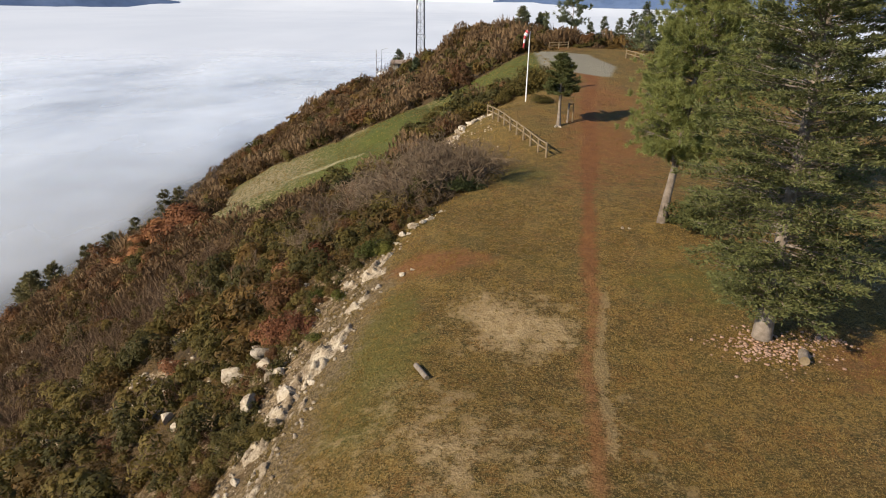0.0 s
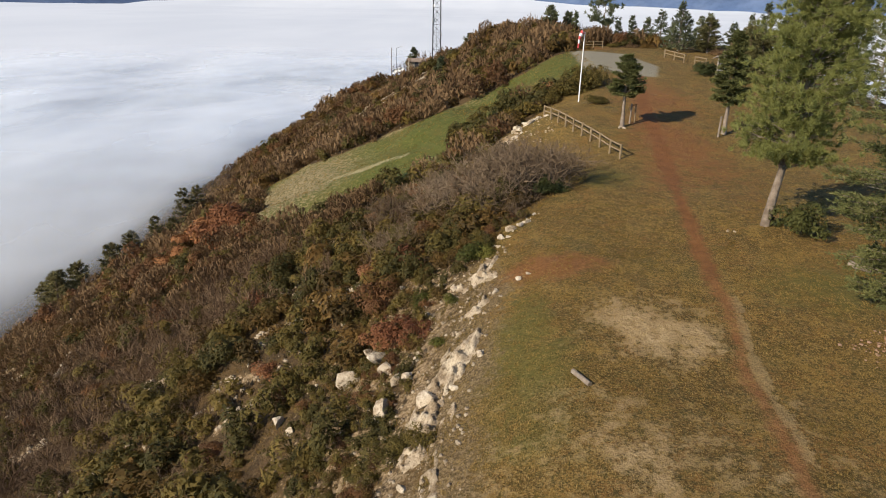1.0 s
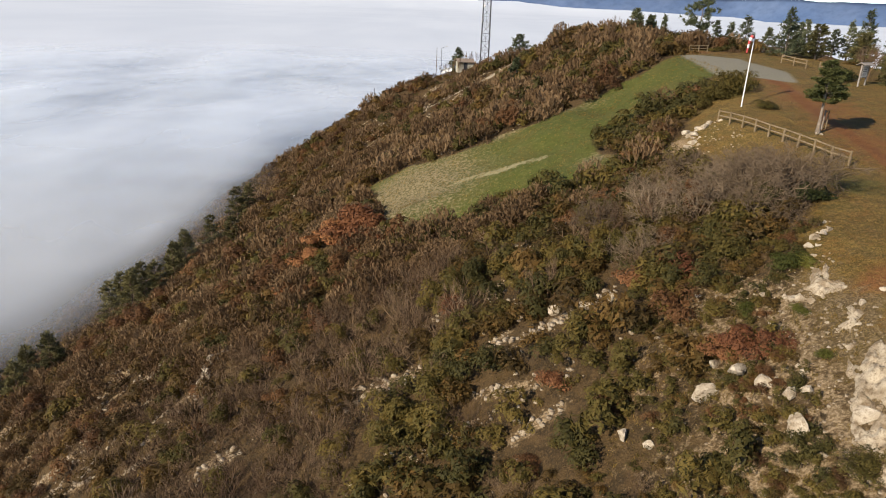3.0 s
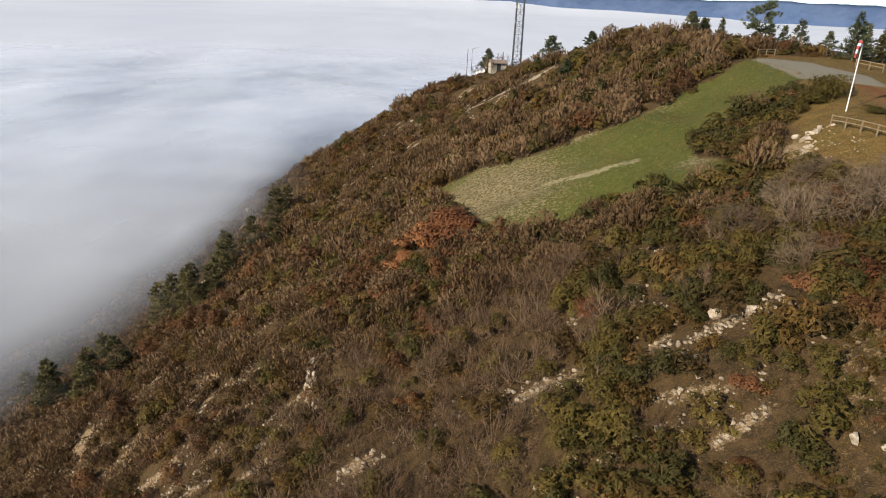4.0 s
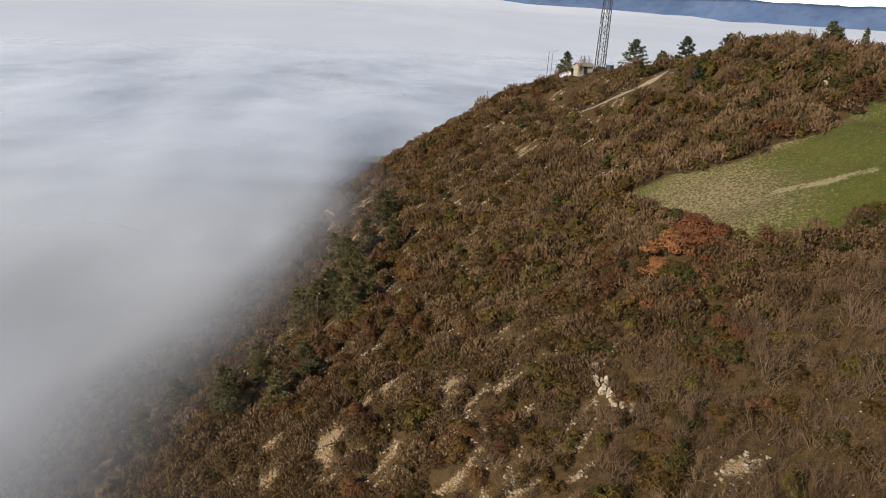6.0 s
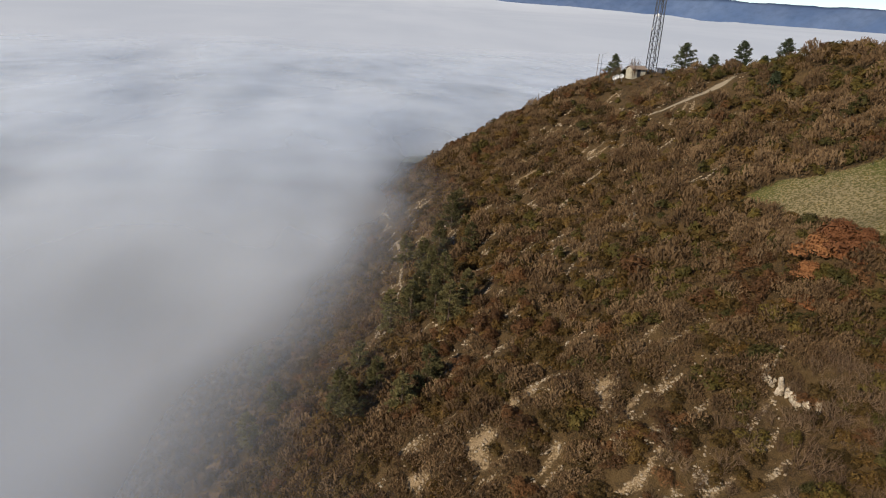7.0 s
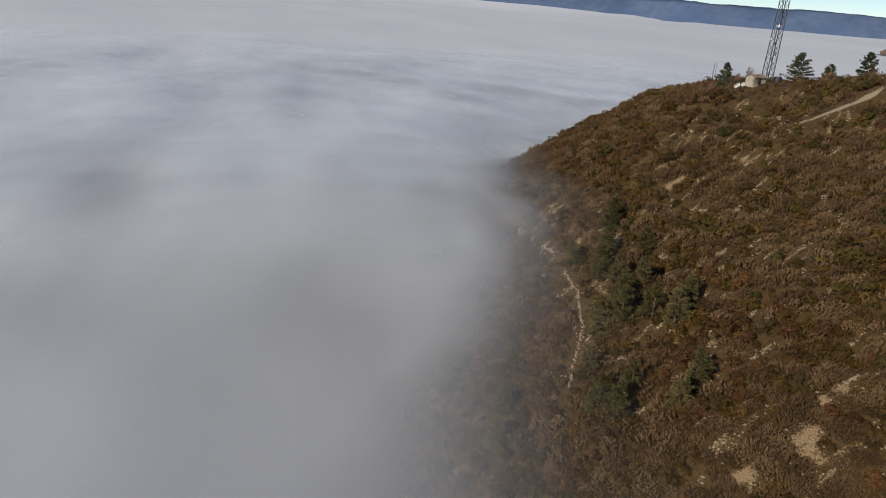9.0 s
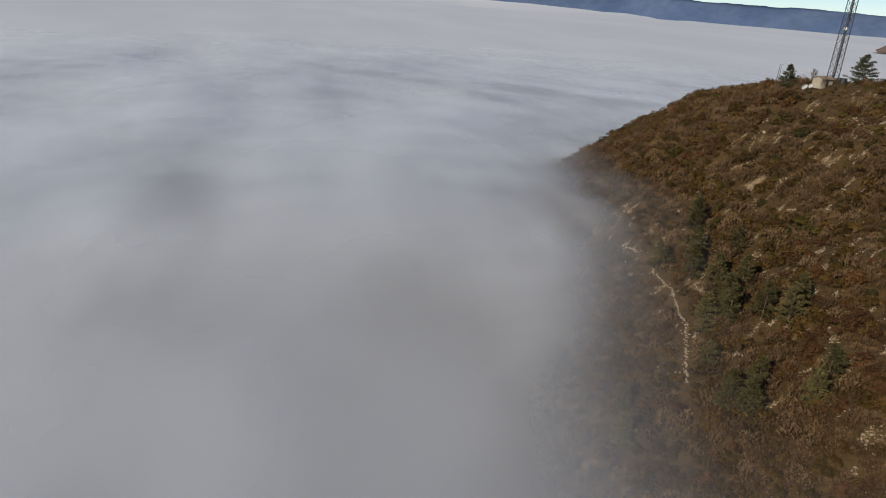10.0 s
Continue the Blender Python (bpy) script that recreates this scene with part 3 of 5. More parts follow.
# ---- far hills ----
def ridge_line(name, label, azimuths, shores, tops, seed, material, depth=220):
    """A chain of hills: at each azimuth the distance of its foot and the height of its crest."""
    n = 220
    deg = np.linspace(azimuths[0], azimuths[-1], n)
    az = np.radians(deg)
    dist, top = np.interp(deg, azimuths, shores), np.interp(deg, azimuths, tops)
    v = []
    for kk, hh in ((0.0, 0.0), (0.2, 0.34), (0.45, 0.62), (0.75, 0.90), (1.0, 1.0), (1.3, 0.4)):
        r = dist + depth * kk * (1 + 0.35 * smooth_noise(deg, kk * 2, 2.3, seed + 2))
        wob = 1 + 0.06 * smooth_noise(deg, kk * 3, 5, seed) + 0.035 * smooth_noise(deg, kk * 5, 1.3, seed + 1) + 0.012 * smooth_noise(deg, kk * 9, 0.35, seed + 3)
        v.append(np.stack([np.sin(az) * r, np.cos(az) * r, -30 + (top + 30) * hh * wob], -1))
    idx = np.arange(6 * n).reshape(6, n)
    quads = np.stack([idx[:-1, :-1], idx[:-1, 1:], idx[1:, 1:], idx[1:, :-1]], -1).reshape(-1, 4)
    ob = new(name, mesh_of(name, np.concatenate(v), quads, np.full(len(quads), 4), material, None, True))
    return tagged(ob, label, "hills", kind="structure")


# both wooded chains carry their aerial haze as blue surface colour
ridge_line("backdrop_hills", "long wooded hills tinted haze-blue beyond the fog", (2, 5, 9, 15, 21, 27, 34, 38, 80), (4640, 4560, 4490, 4420, 4350, 4120, 3900, 3700, 3400), (95, 112, 126, 128, 130, 120, 112, 106, 100), 40, M["hill"])
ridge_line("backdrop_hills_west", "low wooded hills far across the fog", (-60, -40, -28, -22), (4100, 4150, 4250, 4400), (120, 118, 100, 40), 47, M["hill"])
ridge_line("backdrop_spur", "brown hill spur standing out of the fog", (37.5, 39.5, 43, 52, 62), (1900, 1900, 1850, 1850, 1900), (-40, 10, 55, 60, 40), 53, M["spur"], 300)


# ---- plants: builders ----
def outward_triangles(rng, centres, normals, size, spread_out=0.9, aspect=2.1):
    """One small leaf clump, a triangle, at each centre, facing roughly along its normal."""
    n = len(centres)
    nrm = normals + spread_out * rng.normal(size=(n, 3))
    nrm /= np.linalg.norm(nrm, axis=1, keepdims=True) + 1e-9
    a = np.cross(nrm, rng.normal(size=(n, 3)))
    a /= np.linalg.norm(a, axis=1, keepdims=True) + 1e-9
    b = np.cross(nrm, a)
    s = (size * rng.uniform(0.6, 1.35, n))[:, None]
    tri = np.stack([centres - a * s * 0.34 - b * s * 0.5, centres + a * s * 0.34 - b * s * 0.5, centres + b * s * 0.5 * aspect], 1)
    return tri.reshape(-1, 3)


def leafy(rng, count, size, wide=0.75, tall=1.1, lumps=8):
    """A shrub's crown: small leaf clumps over several lumps that stand together on the ground."""
    cx = rng.normal(0, 0.42, lumps) * wide
    cy = rng.normal(0, 0.42, lumps) * wide
    rr = rng.uniform(0.34, 0.58, lumps) * wide
    top = tall * rng.uniform(0.45, 1.0, lumps) * np.exp(-(cx**2 + cy**2) / (wide * wide * 1.4))
    pick = rng.integers(0, lumps, count)
    v = rng.normal(size=(count, 3))
    v /= np.linalg.norm(v, axis=1, keepdims=True)
    v[:, 2] = np.where(v[:, 2] < -0.35, -v[:, 2], v[:, 2])
    r = rng.uniform(0.65, 1.08, count) ** 0.6
    c = np.stack([cx[pick] + v[:, 0] * rr[pick] * r, cy[pick] + v[:, 1] * rr[pick] * r, np.maximum(top[pick] * 0.55 + v[:, 2] * top[pick] * 0.5 * r, 0.02)], -1)
    return outward_triangles(rng, c, v + [0, 0, 0.2], size, 0.32, 1.9)


def brushy(rng, count, size):
    """A bare shrub seen from afar: a soft dome of fine upright sprays."""
    a = rng.uniform(0, 2 * np.pi, count)
    r = np.sqrt(rng.uniform(0, 1, count)) * 0.95
    top = 1.15 * np.sqrt(np.maximum(1.05 - r * r, 0.05)) * rng.uniform(0.55, 1.08, count)
    end = np.stack([np.cos(a) * r, np.sin(a) * r, top], -1)
    run = np.stack([np.cos(a) * r * 0.55, np.sin(a) * r * 0.55, 0.9 + 0 * r], -1) + rng.normal(0, 0.28, (count, 3))
    return outward_sprays(rng, end, run / np.linalg.norm(run, axis=1, keepdims=True), size)


def outward_sprays(rng, ends, along, size):
    """Narrow pointed sprays, broadest in the middle."""
    across = np.cross(along, rng.normal(size=along.shape))
    across /= np.linalg.norm(across, axis=1, keepdims=True) + 1e-9
    s = (size * rng.uniform(0.7, 1.4, len(ends)))[:, None]
    return np.stack([ends - along * s * 1.9, ends - along * s * 0.7 + across * s * 0.75, ends], 1).reshape(-1, 3)


def slivers(starts, ends, w0, rng, w1=0.0):
    """Thin tapered twigs from starts to ends."""
    d = ends - starts
    side = np.cross(d, rng.normal(size=d.shape))
    side /= np.linalg.norm(side, axis=1, keepdims=True) + 1e-9
    w = np.broadcast_to(np.asarray(w0, float), (len(d),))[:, None]
    return np.stack([starts - side * w * 0.5, starts + side * w * 0.5, ends], 1).reshape(-1, 3)


def twiggy(rng, stems, levels, wide=0.9, tall=1.3, width=0.02, kids=3, bend=0.55, lean=0.75):
    """A leafless shrub: stems that rise from the ground, bend and fork again and again into fine twigs."""
    a = rng.uniform(0, 2 * np.pi, stems)
    start = np.stack([np.cos(a), np.sin(a), 0 * a], -1) * rng.uniform(0, 0.14, stems)[:, None]
    way = np.stack([np.cos(a) * lean, np.sin(a) * lean, np.ones(stems)], -1) * [1, 1, 0.9] + rng.normal(0, 0.25, (stems, 3))
    length, out = 0.42, []
    for level in range(levels):
        way = way / (np.linalg.norm(way, axis=1, keepdims=True) + 1e-9)
        end = start + way * (length * rng.uniform(0.65, 1.25, len(way)))[:, None]
        out.append(slivers(start, end, width * 1.7 * 0.66**level, rng))
        k = np.repeat(np.arange(len(way)), kids)
        start = start[k] + (end - start)[k] * rng.uniform(0.45, 1.0, len(k))[:, None]
        way = way[k] + rng.normal(0, bend, (len(k), 3)) + [0, 0, 0.10]
        length *= 0.70
    v = np.concatenate(out)
    v[:, 2] = np.maximum(v[:, 2], -0.05)
    across = np.quantile(np.hypot(v[:, 0], v[:, 1]), 0.93)
    return v * [wide / across, wide / across, tall / np.quantile(v[:, 2], 0.985)]


KINDS = {
    "evergreen_shrub": ("box", "dense dark green evergreen shrub on the slope", lambda r, n, s: leafy(r, n, s, 0.8, 1.25, 6)),
    "heath_shrub": ("heath", "low brown and olive heath shrub on the slope", lambda r, n, s: leafy(r, n, s, 0.85, 0.95, 7)),
    "oak_shrub": ("rust", "scrub oak with withered rust-brown leaves on the slope", lambda r, n, s: leafy(r, n, s, 0.85, 1.35, 6)),
    "bare_shrub": ("twig", "leafless grey-brown twiggy shrub on the slope", lambda r, n, s: twiggy(r, *((9, 5) if n > 900 else (n // 40, 4) if n > 350 else (6, 3) if n > 40 else (6, 2)), 0.9, 1.3, s * 0.145)),
}


def shrub_places():
    """Places, sizes and kinds of the scrub, on a jittered lattice."""
    rng = np.random.default_rng(7)
    near = [(x, y) for y in np.arange(8, 78, 1.30) for x in np.arange(-118, 10, 1.30)]
    far = [(x, y) for y in np.arange(78, 252, 1.85) for x in np.arange(-108, 22, 1.85)]
    p = np.array(near + far)
    p = p + rng.uniform(-0.7, 0.7, p.shape)
    x, y = p.T
    keep = (np.where(y < 74, x - shrub_line(y), lawn(x, y)) < -0.2) & (in_field(x, y) < -0.1) & (to_line(x, y, ROAD) > 2.2) & (to_line(x, y + 1.8, ROAD) > 2.0) & ((to_line(x, y + 3.6, ROAD) > 1.8) | (rng.random(len(x)) < 0.4)) & (bare_at(x, y) < 0.15)
    ground_z = height(x, y)
    keep &= (ground_z > -57) & (y > (10.5 - ground_z) / 0.87 - 7)
    keep &= ~((y < 31) & (x > shrub_line(y) - 4.0) & (rng.random(len(x)) < 0.55))
    keep &= ~((y < 29) & (x > shrub_line(y) - 10) & (np.random.default_rng(8).random(len(x)) < 0.30))
    keep &= inside(x, y, PAD) < -1
    keep &= np.hypot((x + 0.6) / 3.0, (y - 54.6) / 2.6) > 1
    keep &= (streak_at(x, y) < -0.25) & ((bare_at(x, y + 1.2) < 0.1) | (rng.random(len(x)) < 0.55))
    keep &= (to_line(x, y, WALL) > 1.3) & ((to_line(x, y + 1.8, WALL) > 1.5) | (rng.random(len(x)) < 0.5))
    keep &= ~((np.hypot(x + 13.5, y - 172.5) < 7.5))
    keep &= ~((x > -26) & (x < 14) & (y > 156) & (y < 184) & (rng.random(len(x)) < 0.4))
    keep &= np.min([np.hypot(x - a, y + 0.6 - b) for a, b, _ in BIG_STONES], axis=0) > 1.15
    keep &= (to_line(x, y + 0.8, TERRACE) > 1.6) | (rng.random(len(x)) < 0.25)
    keep &= (np.hypot((x + 31.5) / 3.6, (y - 65.2) / 2.3) > 1) & (np.hypot((x + 7.6) / 1.9, (y - 25.4) / 1.6) > 1)
    # thin places show the stony ground
    thin = smooth_noise(x, y, 5.0, 71) + 0.6 * smooth_noise(x, y, 14.0, 72)
    keep &= ~((thin > 0.85) & (rng.random(len(x)) < 0.45))
    keep &= rng.random(len(x)) < 0.95
    x, y = x[keep], y[keep]
    ey = rng.uniform(15, 34, 460)
    ex = shrub_line(ey) + 1.6 - np.abs(rng.normal(0, 5.0, 460))
    full = len(x)
    # the flank under and behind the flight, seldom in view: wide, rough bushes
    sx, sy = [v.ravel() for v in np.meshgrid(np.arange(-118, -6, 1.9), np.arange(-70, 90, 1.9))]
    sx, sy = sx + rng.uniform(-0.9, 0.9, len(sx)), sy + rng.uniform(-0.9, 0.9, len(sx))
    sz = height(sx, sy)
    low_side = (sy < (10.5 - sz) / 0.87 - 6) & (sz > -57) & (np.where(sy > 0, sx - shrub_line(sy), sx + 11) < -0.3)
    sx, sy = sx[low_side], sy[low_side]
    dx, dy = [v.ravel() for v in np.meshgrid(np.arange(-165, -80, 2.4), np.arange(-70, 190, 2.4))]
    dx, dy = dx + rng.uniform(-1.2, 1.2, len(dx)), dy + rng.uniform(-1.2, 1.2, len(dx))
    deep_down = height(dx, dy) < -57
    sx, sy = np.concatenate([sx, dx[deep_down]]), np.concatenate([sy, dy[deep_down]])
    whole = len(x) + len(ex)
    x, y = np.concatenate([x, ex, sx]), np.concatenate([y, ey, sy])
    g = smooth_noise(x, y, 11, 81) + 0.5 * rng.normal(size=len(x))
    h = smooth_noise(x, y, 8, 82) + 0.5 * rng.normal(size=len(x))
    low = np.clip((-15 - x) / 50, 0, 1)
    h = h + 0.30 * np.clip((-12 - x) / 12, 0, 1) * (y < 42)
    kind = np.where(g > 0.62 + 0.50 * low + 0.36 * (y > 84), 0, np.where(h > 0.60 + 0.20 * (y > 84) + 0.10 * (x > -16), 3, np.where(h < -0.95, 2, 1)))
    swap = rng.random(len(x))
    kind = np.where((kind == 1) & (swap < 0.50 * (1 - low) * np.where(y > 84, 0.5, 1.0)), 0, kind)
    kind = np.where((kind == 1) & (swap > 0.83 - 0.08 * (1 - low)), 3, kind)
    bare = rng.random(len(x))
    # evergreen bushes near the rim give way to leafless scrub down the flank
    west = np.interp(y, [28, 33, 41.5, 52], [-24.5, -23.5, -21.0, -17.7]) - x + rng.normal(0, 1.6, len(x))
    kind = np.where((kind == 1) & (bare < np.where(y > 66, np.where(x < -34, 0.30, 0.46), 0.55 * np.clip(west / 4, 0, 1))), 3, kind)
    kind = np.where((kind == 0) & (y < 56) & (west > 2) & (bare < 0.5), 3, kind)
    kind = np.where((kind == 3) & (y < 52) & (west < 0) & (bare < 0.78), np.where(bare < 0.45, 0, 1), kind)
    size = rng.uniform(0.75, 1.35, len(x)) * (1 + 0.3 * (rng.random(len(x)) < 0.2)) * np.where(y > 78, 1.66, np.where(y > 55, 1.42, 1.28))
    size = size * np.where((y > 30) & (y < 58) & (x > -22), 1.08, 1.0)
    size = size * np.where((y < 30) & (x > -16), 0.85, 1.0)
    size = size * np.where((x > -26) & (x < 14) & (y > 156) & (y < 184), 0.6, 1.0)
    size[full:whole] = rng.uniform(0.3, 0.62, whole - full)
    size[whole:] = rng.uniform(1.2, 1.9, len(size) - whole)
    return x, y, size, kind, rng, whole


def plant_scrub():
    x, y, size, kind, rng, whole = shrub_places()
    z = height(x, y) - 0.06
    near = np.hypot(np.maximum(0, -(x + 75)) * 0.5, y)
    near[whole:] = 1e6
    for k, (name, (mat, label, build)) in enumerate(KINDS.items()):
        mine = np.where(kind == k)[0]
        mine = mine[np.argsort(near[mine])]
        singles, rest = mine[:300], mine[300:]
        fine = [tri_mesh(name, build(np.random.default_rng(100 + 10 * k + j), 1150, 0.090), M[mat]) for j in range(7)]
        forms = [tri_mesh(name, build(np.random.default_rng(150 + 10 * k + j), 360, 0.152), M[mat]) for j in range(7)]
        for rank, i in enumerate(singles):
            ob = new(name, (fine if rank < 50 else forms)[int(rng.integers(7))])
            s = size[i]
            ob.matrix_world = Matrix.Translation((x[i], y[i], z[i])) @ Matrix.Rotation(rng.uniform(0, 6.28), 4, "Z") @ Matrix.Diagonal((s, s * rng.uniform(0.85, 1.15), s * rng.uniform(0.8, 1.2), 1))
            tagged(ob, label, "shrub", name.replace("_", " ") + "s on the slope")
        # farther off the twigs of a bare shrub run together into a soft crown
        far_build = brushy if mat == "twig" else build
        close = [build(np.random.default_rng(250 + 10 * k + j), 600, 0.118) for j in range(7)]
        mid = [far_build(np.random.default_rng(200 + 10 * k + j), 280, 0.118 if mat == "twig" else 0.165) for j in range(7)]
        small = [far_build(np.random.default_rng(300 + 10 * k + j), 140, 0.168 if mat == "twig" else 0.245) for j in range(7)]
        rough = [far_build(np.random.default_rng(400 + 10 * k + j), 24, 0.75) for j in range(7)]
        heaps = {}
        for i in rest:
            form = "rough" if i >= whole else "close" if y[i] < 47 else "mid" if y[i] < 72 else "small"
            base = {"rough": rough, "close": close, "mid": mid, "small": small}[form][int(rng.integers(7))]
            a, s = rng.uniform(0, 6.28), size[i]
            c, sn = math.cos(a) * s, math.sin(a) * s
            v = np.stack([base[:, 0] * c - base[:, 1] * sn + x[i], base[:, 0] * sn + base[:, 1] * c + y[i], base[:, 2] * s * rng.uniform(0.8, 1.2) + z[i]], -1)
            coat = "haze" if mat == "twig" and form != "close" else mat
            verts, tints = heaps.setdefault(coat, ([], []))
            verts.append(v)
            tints.append(np.full(len(v), rng.random()))
        for coat, (verts, tints) in heaps.items():
            ob = new("scrub_" + name.split("_")[0], tri_mesh("scrub", np.concatenate(verts), M[coat], {"tint": np.concatenate(tints)}))
            tagged(ob, "thick scrub covering the far slope, " + label.split(" on ")[0], "scrub", kind="stuff")


plant_scrub()


# ---- trees ----
def tapered(rng, path, radii, sides=8):
    """A round limb along a path, as quads."""
    path, radii = np.asarray(path, float), np.asarray(radii, float)
    rings = []
    for p, r in zip(path, radii):
        a = np.arange(sides) / sides * 2 * np.pi
        rr = r * (1 + 0.10 * rng.normal(size=sides))
        rings.append(np.stack([p[0] + np.cos(a) * rr, p[1] + np.sin(a) * rr, np.full(sides, p[2])], -1))
    v = np.concatenate(rings)
    q = []
    for i in range(len(path) - 1):
        for j in range(sides):
            q.append((i * sides + j, i * sides + (j + 1) % sides, (i + 1) * sides + (j + 1) % sides, (i + 1) * sides + j))
    return v, np.array(q)


def trunk_mesh(name, rng, h, r, material, lean=(0.0, 0.0), wavy=0.03):
    n = 9
    t = np.linspace(0, 1, n)
    path = np.stack([lean[0] * t * h + wavy * h * 0.3 * np.sin(t * 5 + rng.uniform(0, 6)) * t, lean[1] * t * h + wavy * h * 0.3 * np.cos(t * 4) * t, t * h - 0.15], -1)
    radii = r * (1 - 0.92 * t) * (1 + 0.30 * np.exp(-t * 30)) + 0.008
    v, q = tapered(rng, path, radii, 9)
    return mesh_of(name, v, q, np.full(len(q), 4), material, None, True), path


def cedar_crown(rng, h, r, low, twigs, tufts, size, whorl=6, taper=0.75, step=0.30, droop=0.10, skirt=0.70):
    """Whorls of level limbs; each carries a flat fan of side twigs set with short needle tufts."""
    zs = np.arange(low, h * 0.985, step)
    n = len(zs) * whorl
    z = np.repeat(zs, whorl) + rng.uniform(-0.5, 0.5, n) * step
    t = np.clip((z - low) / (h - low), 0, 1)
    reach = (r * (1 - t) ** taper * np.minimum(1.0, skirt + 2.2 * t) + 0.10) * rng.uniform(0.55, 1.12, n)
    a = rng.uniform(0, 2 * np.pi, n)
    d = np.stack([np.cos(a), np.sin(a), rng.uniform(0.0, 0.26, n) + 0.45 * t], -1)
    s0 = np.stack([0 * z, 0 * z, z], -1)

    def along(i, k):
        q = s0[i] + d[i] * (reach[i] * k)[:, None]
        q[:, 2] -= droop * reach[i] * k * k
        return q

    i = np.repeat(np.arange(n), np.maximum(3, (twigs * (0.3 + 0.9 * reach / r)).astype(int)))
    k = rng.uniform(0.12, 1.0, len(i)) ** 0.8
    foot = along(i, k)
    flip = np.where(rng.random(len(i)) < 0.5, -1.0, 1.0)[:, None]
    out = d[i] * [1, 1, 0.5]
    side = np.stack([-d[i][:, 1], d[i][:, 0], 0 * k], -1)
    w = out * rng.uniform(0.45, 0.9, len(i))[:, None] + side * flip * rng.uniform(0.2, 0.95, len(i))[:, None]
    w[:, 2] += rng.normal(0, 0.10, len(i))
    ln = reach[i] * 0.38 * (1.12 - k) + 0.07 * r
    j = np.repeat(np.arange(len(i)), tufts)
    f = rng.uniform(0.05, 1.0, len(j))
    c = foot[j] + w[j] * (ln[j] * f)[:, None]
    c += rng.normal(0, size * 0.22, c.shape)
    dirn = w[j] + rng.normal(0, 0.38, c.shape) + [0, 0, 0.10]
    dirn /= np.linalg.norm(dirn, axis=1, keepdims=True) + 1e-9
    across = np.cross(dirn, np.array([0, 0, 1.0]) + rng.normal(0, 0.45, c.shape))
    across /= np.linalg.norm(across, axis=1, keepdims=True) + 1e-9
    s = (size * rng.uniform(0.6, 1.35, len(c)))[:, None]
    leaves = np.stack([c - across * s * 0.2, c + across * s * 0.2, c + dirn * s], 1).reshape(-1, 3)
    la, lb = s0 - [0, 0, 0.05], along(np.arange(n), np.full(n, 0.96))
    thick = 0.012 * r + 0.018
    twig = rng.random(len(i)) < 0.35
    wood = np.concatenate([slivers(la, lb, thick, rng), slivers(la, lb, thick, rng), slivers(foot[twig], (foot + w * ln[:, None] * 0.8)[twig], thick * 0.4, rng)])
    return leaves, wood


def pine_crown(rng, stem, profile, boughs, tufts, needles, length, width):
    """Boughs that rise from a leaning stem and end in tufts of long needles. profile: heights and radii."""
    z = rng.uniform(profile[0][0], profile[0][-1], boughs)
    reach = np.interp(z, *profile) * rng.uniform(0.45, 1.08, boughs)
    a = rng.uniform(0, 2 * np.pi, boughs)
    tip = np.stack([stem[0] * z + np.cos(a) * reach, stem[1] * z + np.sin(a) * reach, z], -1)
    drop = reach * rng.uniform(0.15, 0.6, boughs)
    foot = np.stack([stem[0] * (z - drop), stem[1] * (z - drop), z - drop], -1)
    i = np.repeat(np.arange(boughs), tufts)
    k = 1 - rng.uniform(0, 0.55, len(i)) ** 1.3
    c = foot[i] + (tip - foot)[i] * k[:, None] + rng.normal(0, 0.13, (len(i), 3)) * (0.5 + reach[i])[:, None] * [1, 1, 0.6]
    grow = (tip - foot)[i] / (np.linalg.norm((tip - foot)[i], axis=1, keepdims=True) + 1e-9) + [0, 0, 0.7]
    j = np.repeat(np.arange(len(c)), needles)
    d = grow[j] * 0.55 + rng.normal(0, 0.62, (len(j), 3))
    d /= np.linalg.norm(d, axis=1, keepdims=True) + 1e-9
    q = c[j] + rng.normal(0, length * 0.16, (len(j), 3))
    leaves = slivers(q, q + d * length * rng.uniform(0.6, 1.2, len(j))[:, None], width, rng)
    pick = rng.random(len(c)) < 0.4
    thick = 0.02 + 0.012 * reach.max()
    wood = np.concatenate([slivers(foot, tip, thick, rng), slivers(foot, tip, thick, rng), slivers((foot + (tip - foot) * 0.5)[i][pick], c[pick], thick * 0.5, rng)])
    return leaves, wood


def tree(name, label, category, x, y, seed, crown, trunk_h, trunk_r, bark, leaf, twigs=None, lean=(0.0, 0.0), sink=0.0, group=""):
    rng = np.random.default_rng(seed)
    root = thing(name, label, category, group, at=Matrix.Translation((x, y, z_at(x, y) - sink)))
    me, _ = trunk_mesh("trunk", rng, trunk_h, trunk_r, bark, lean)
    part("trunk", me, bark, root)
    leaves, wood = crown(rng)
    part("crown", tri_mesh("crown", leaves, leaf), leaf, root)
    if wood is not None and len(wood):
        tagged(part("branchwork", tri_mesh("branchwork", wood, twigs or bark), twigs or bark, root), kind="stuff")
    return root


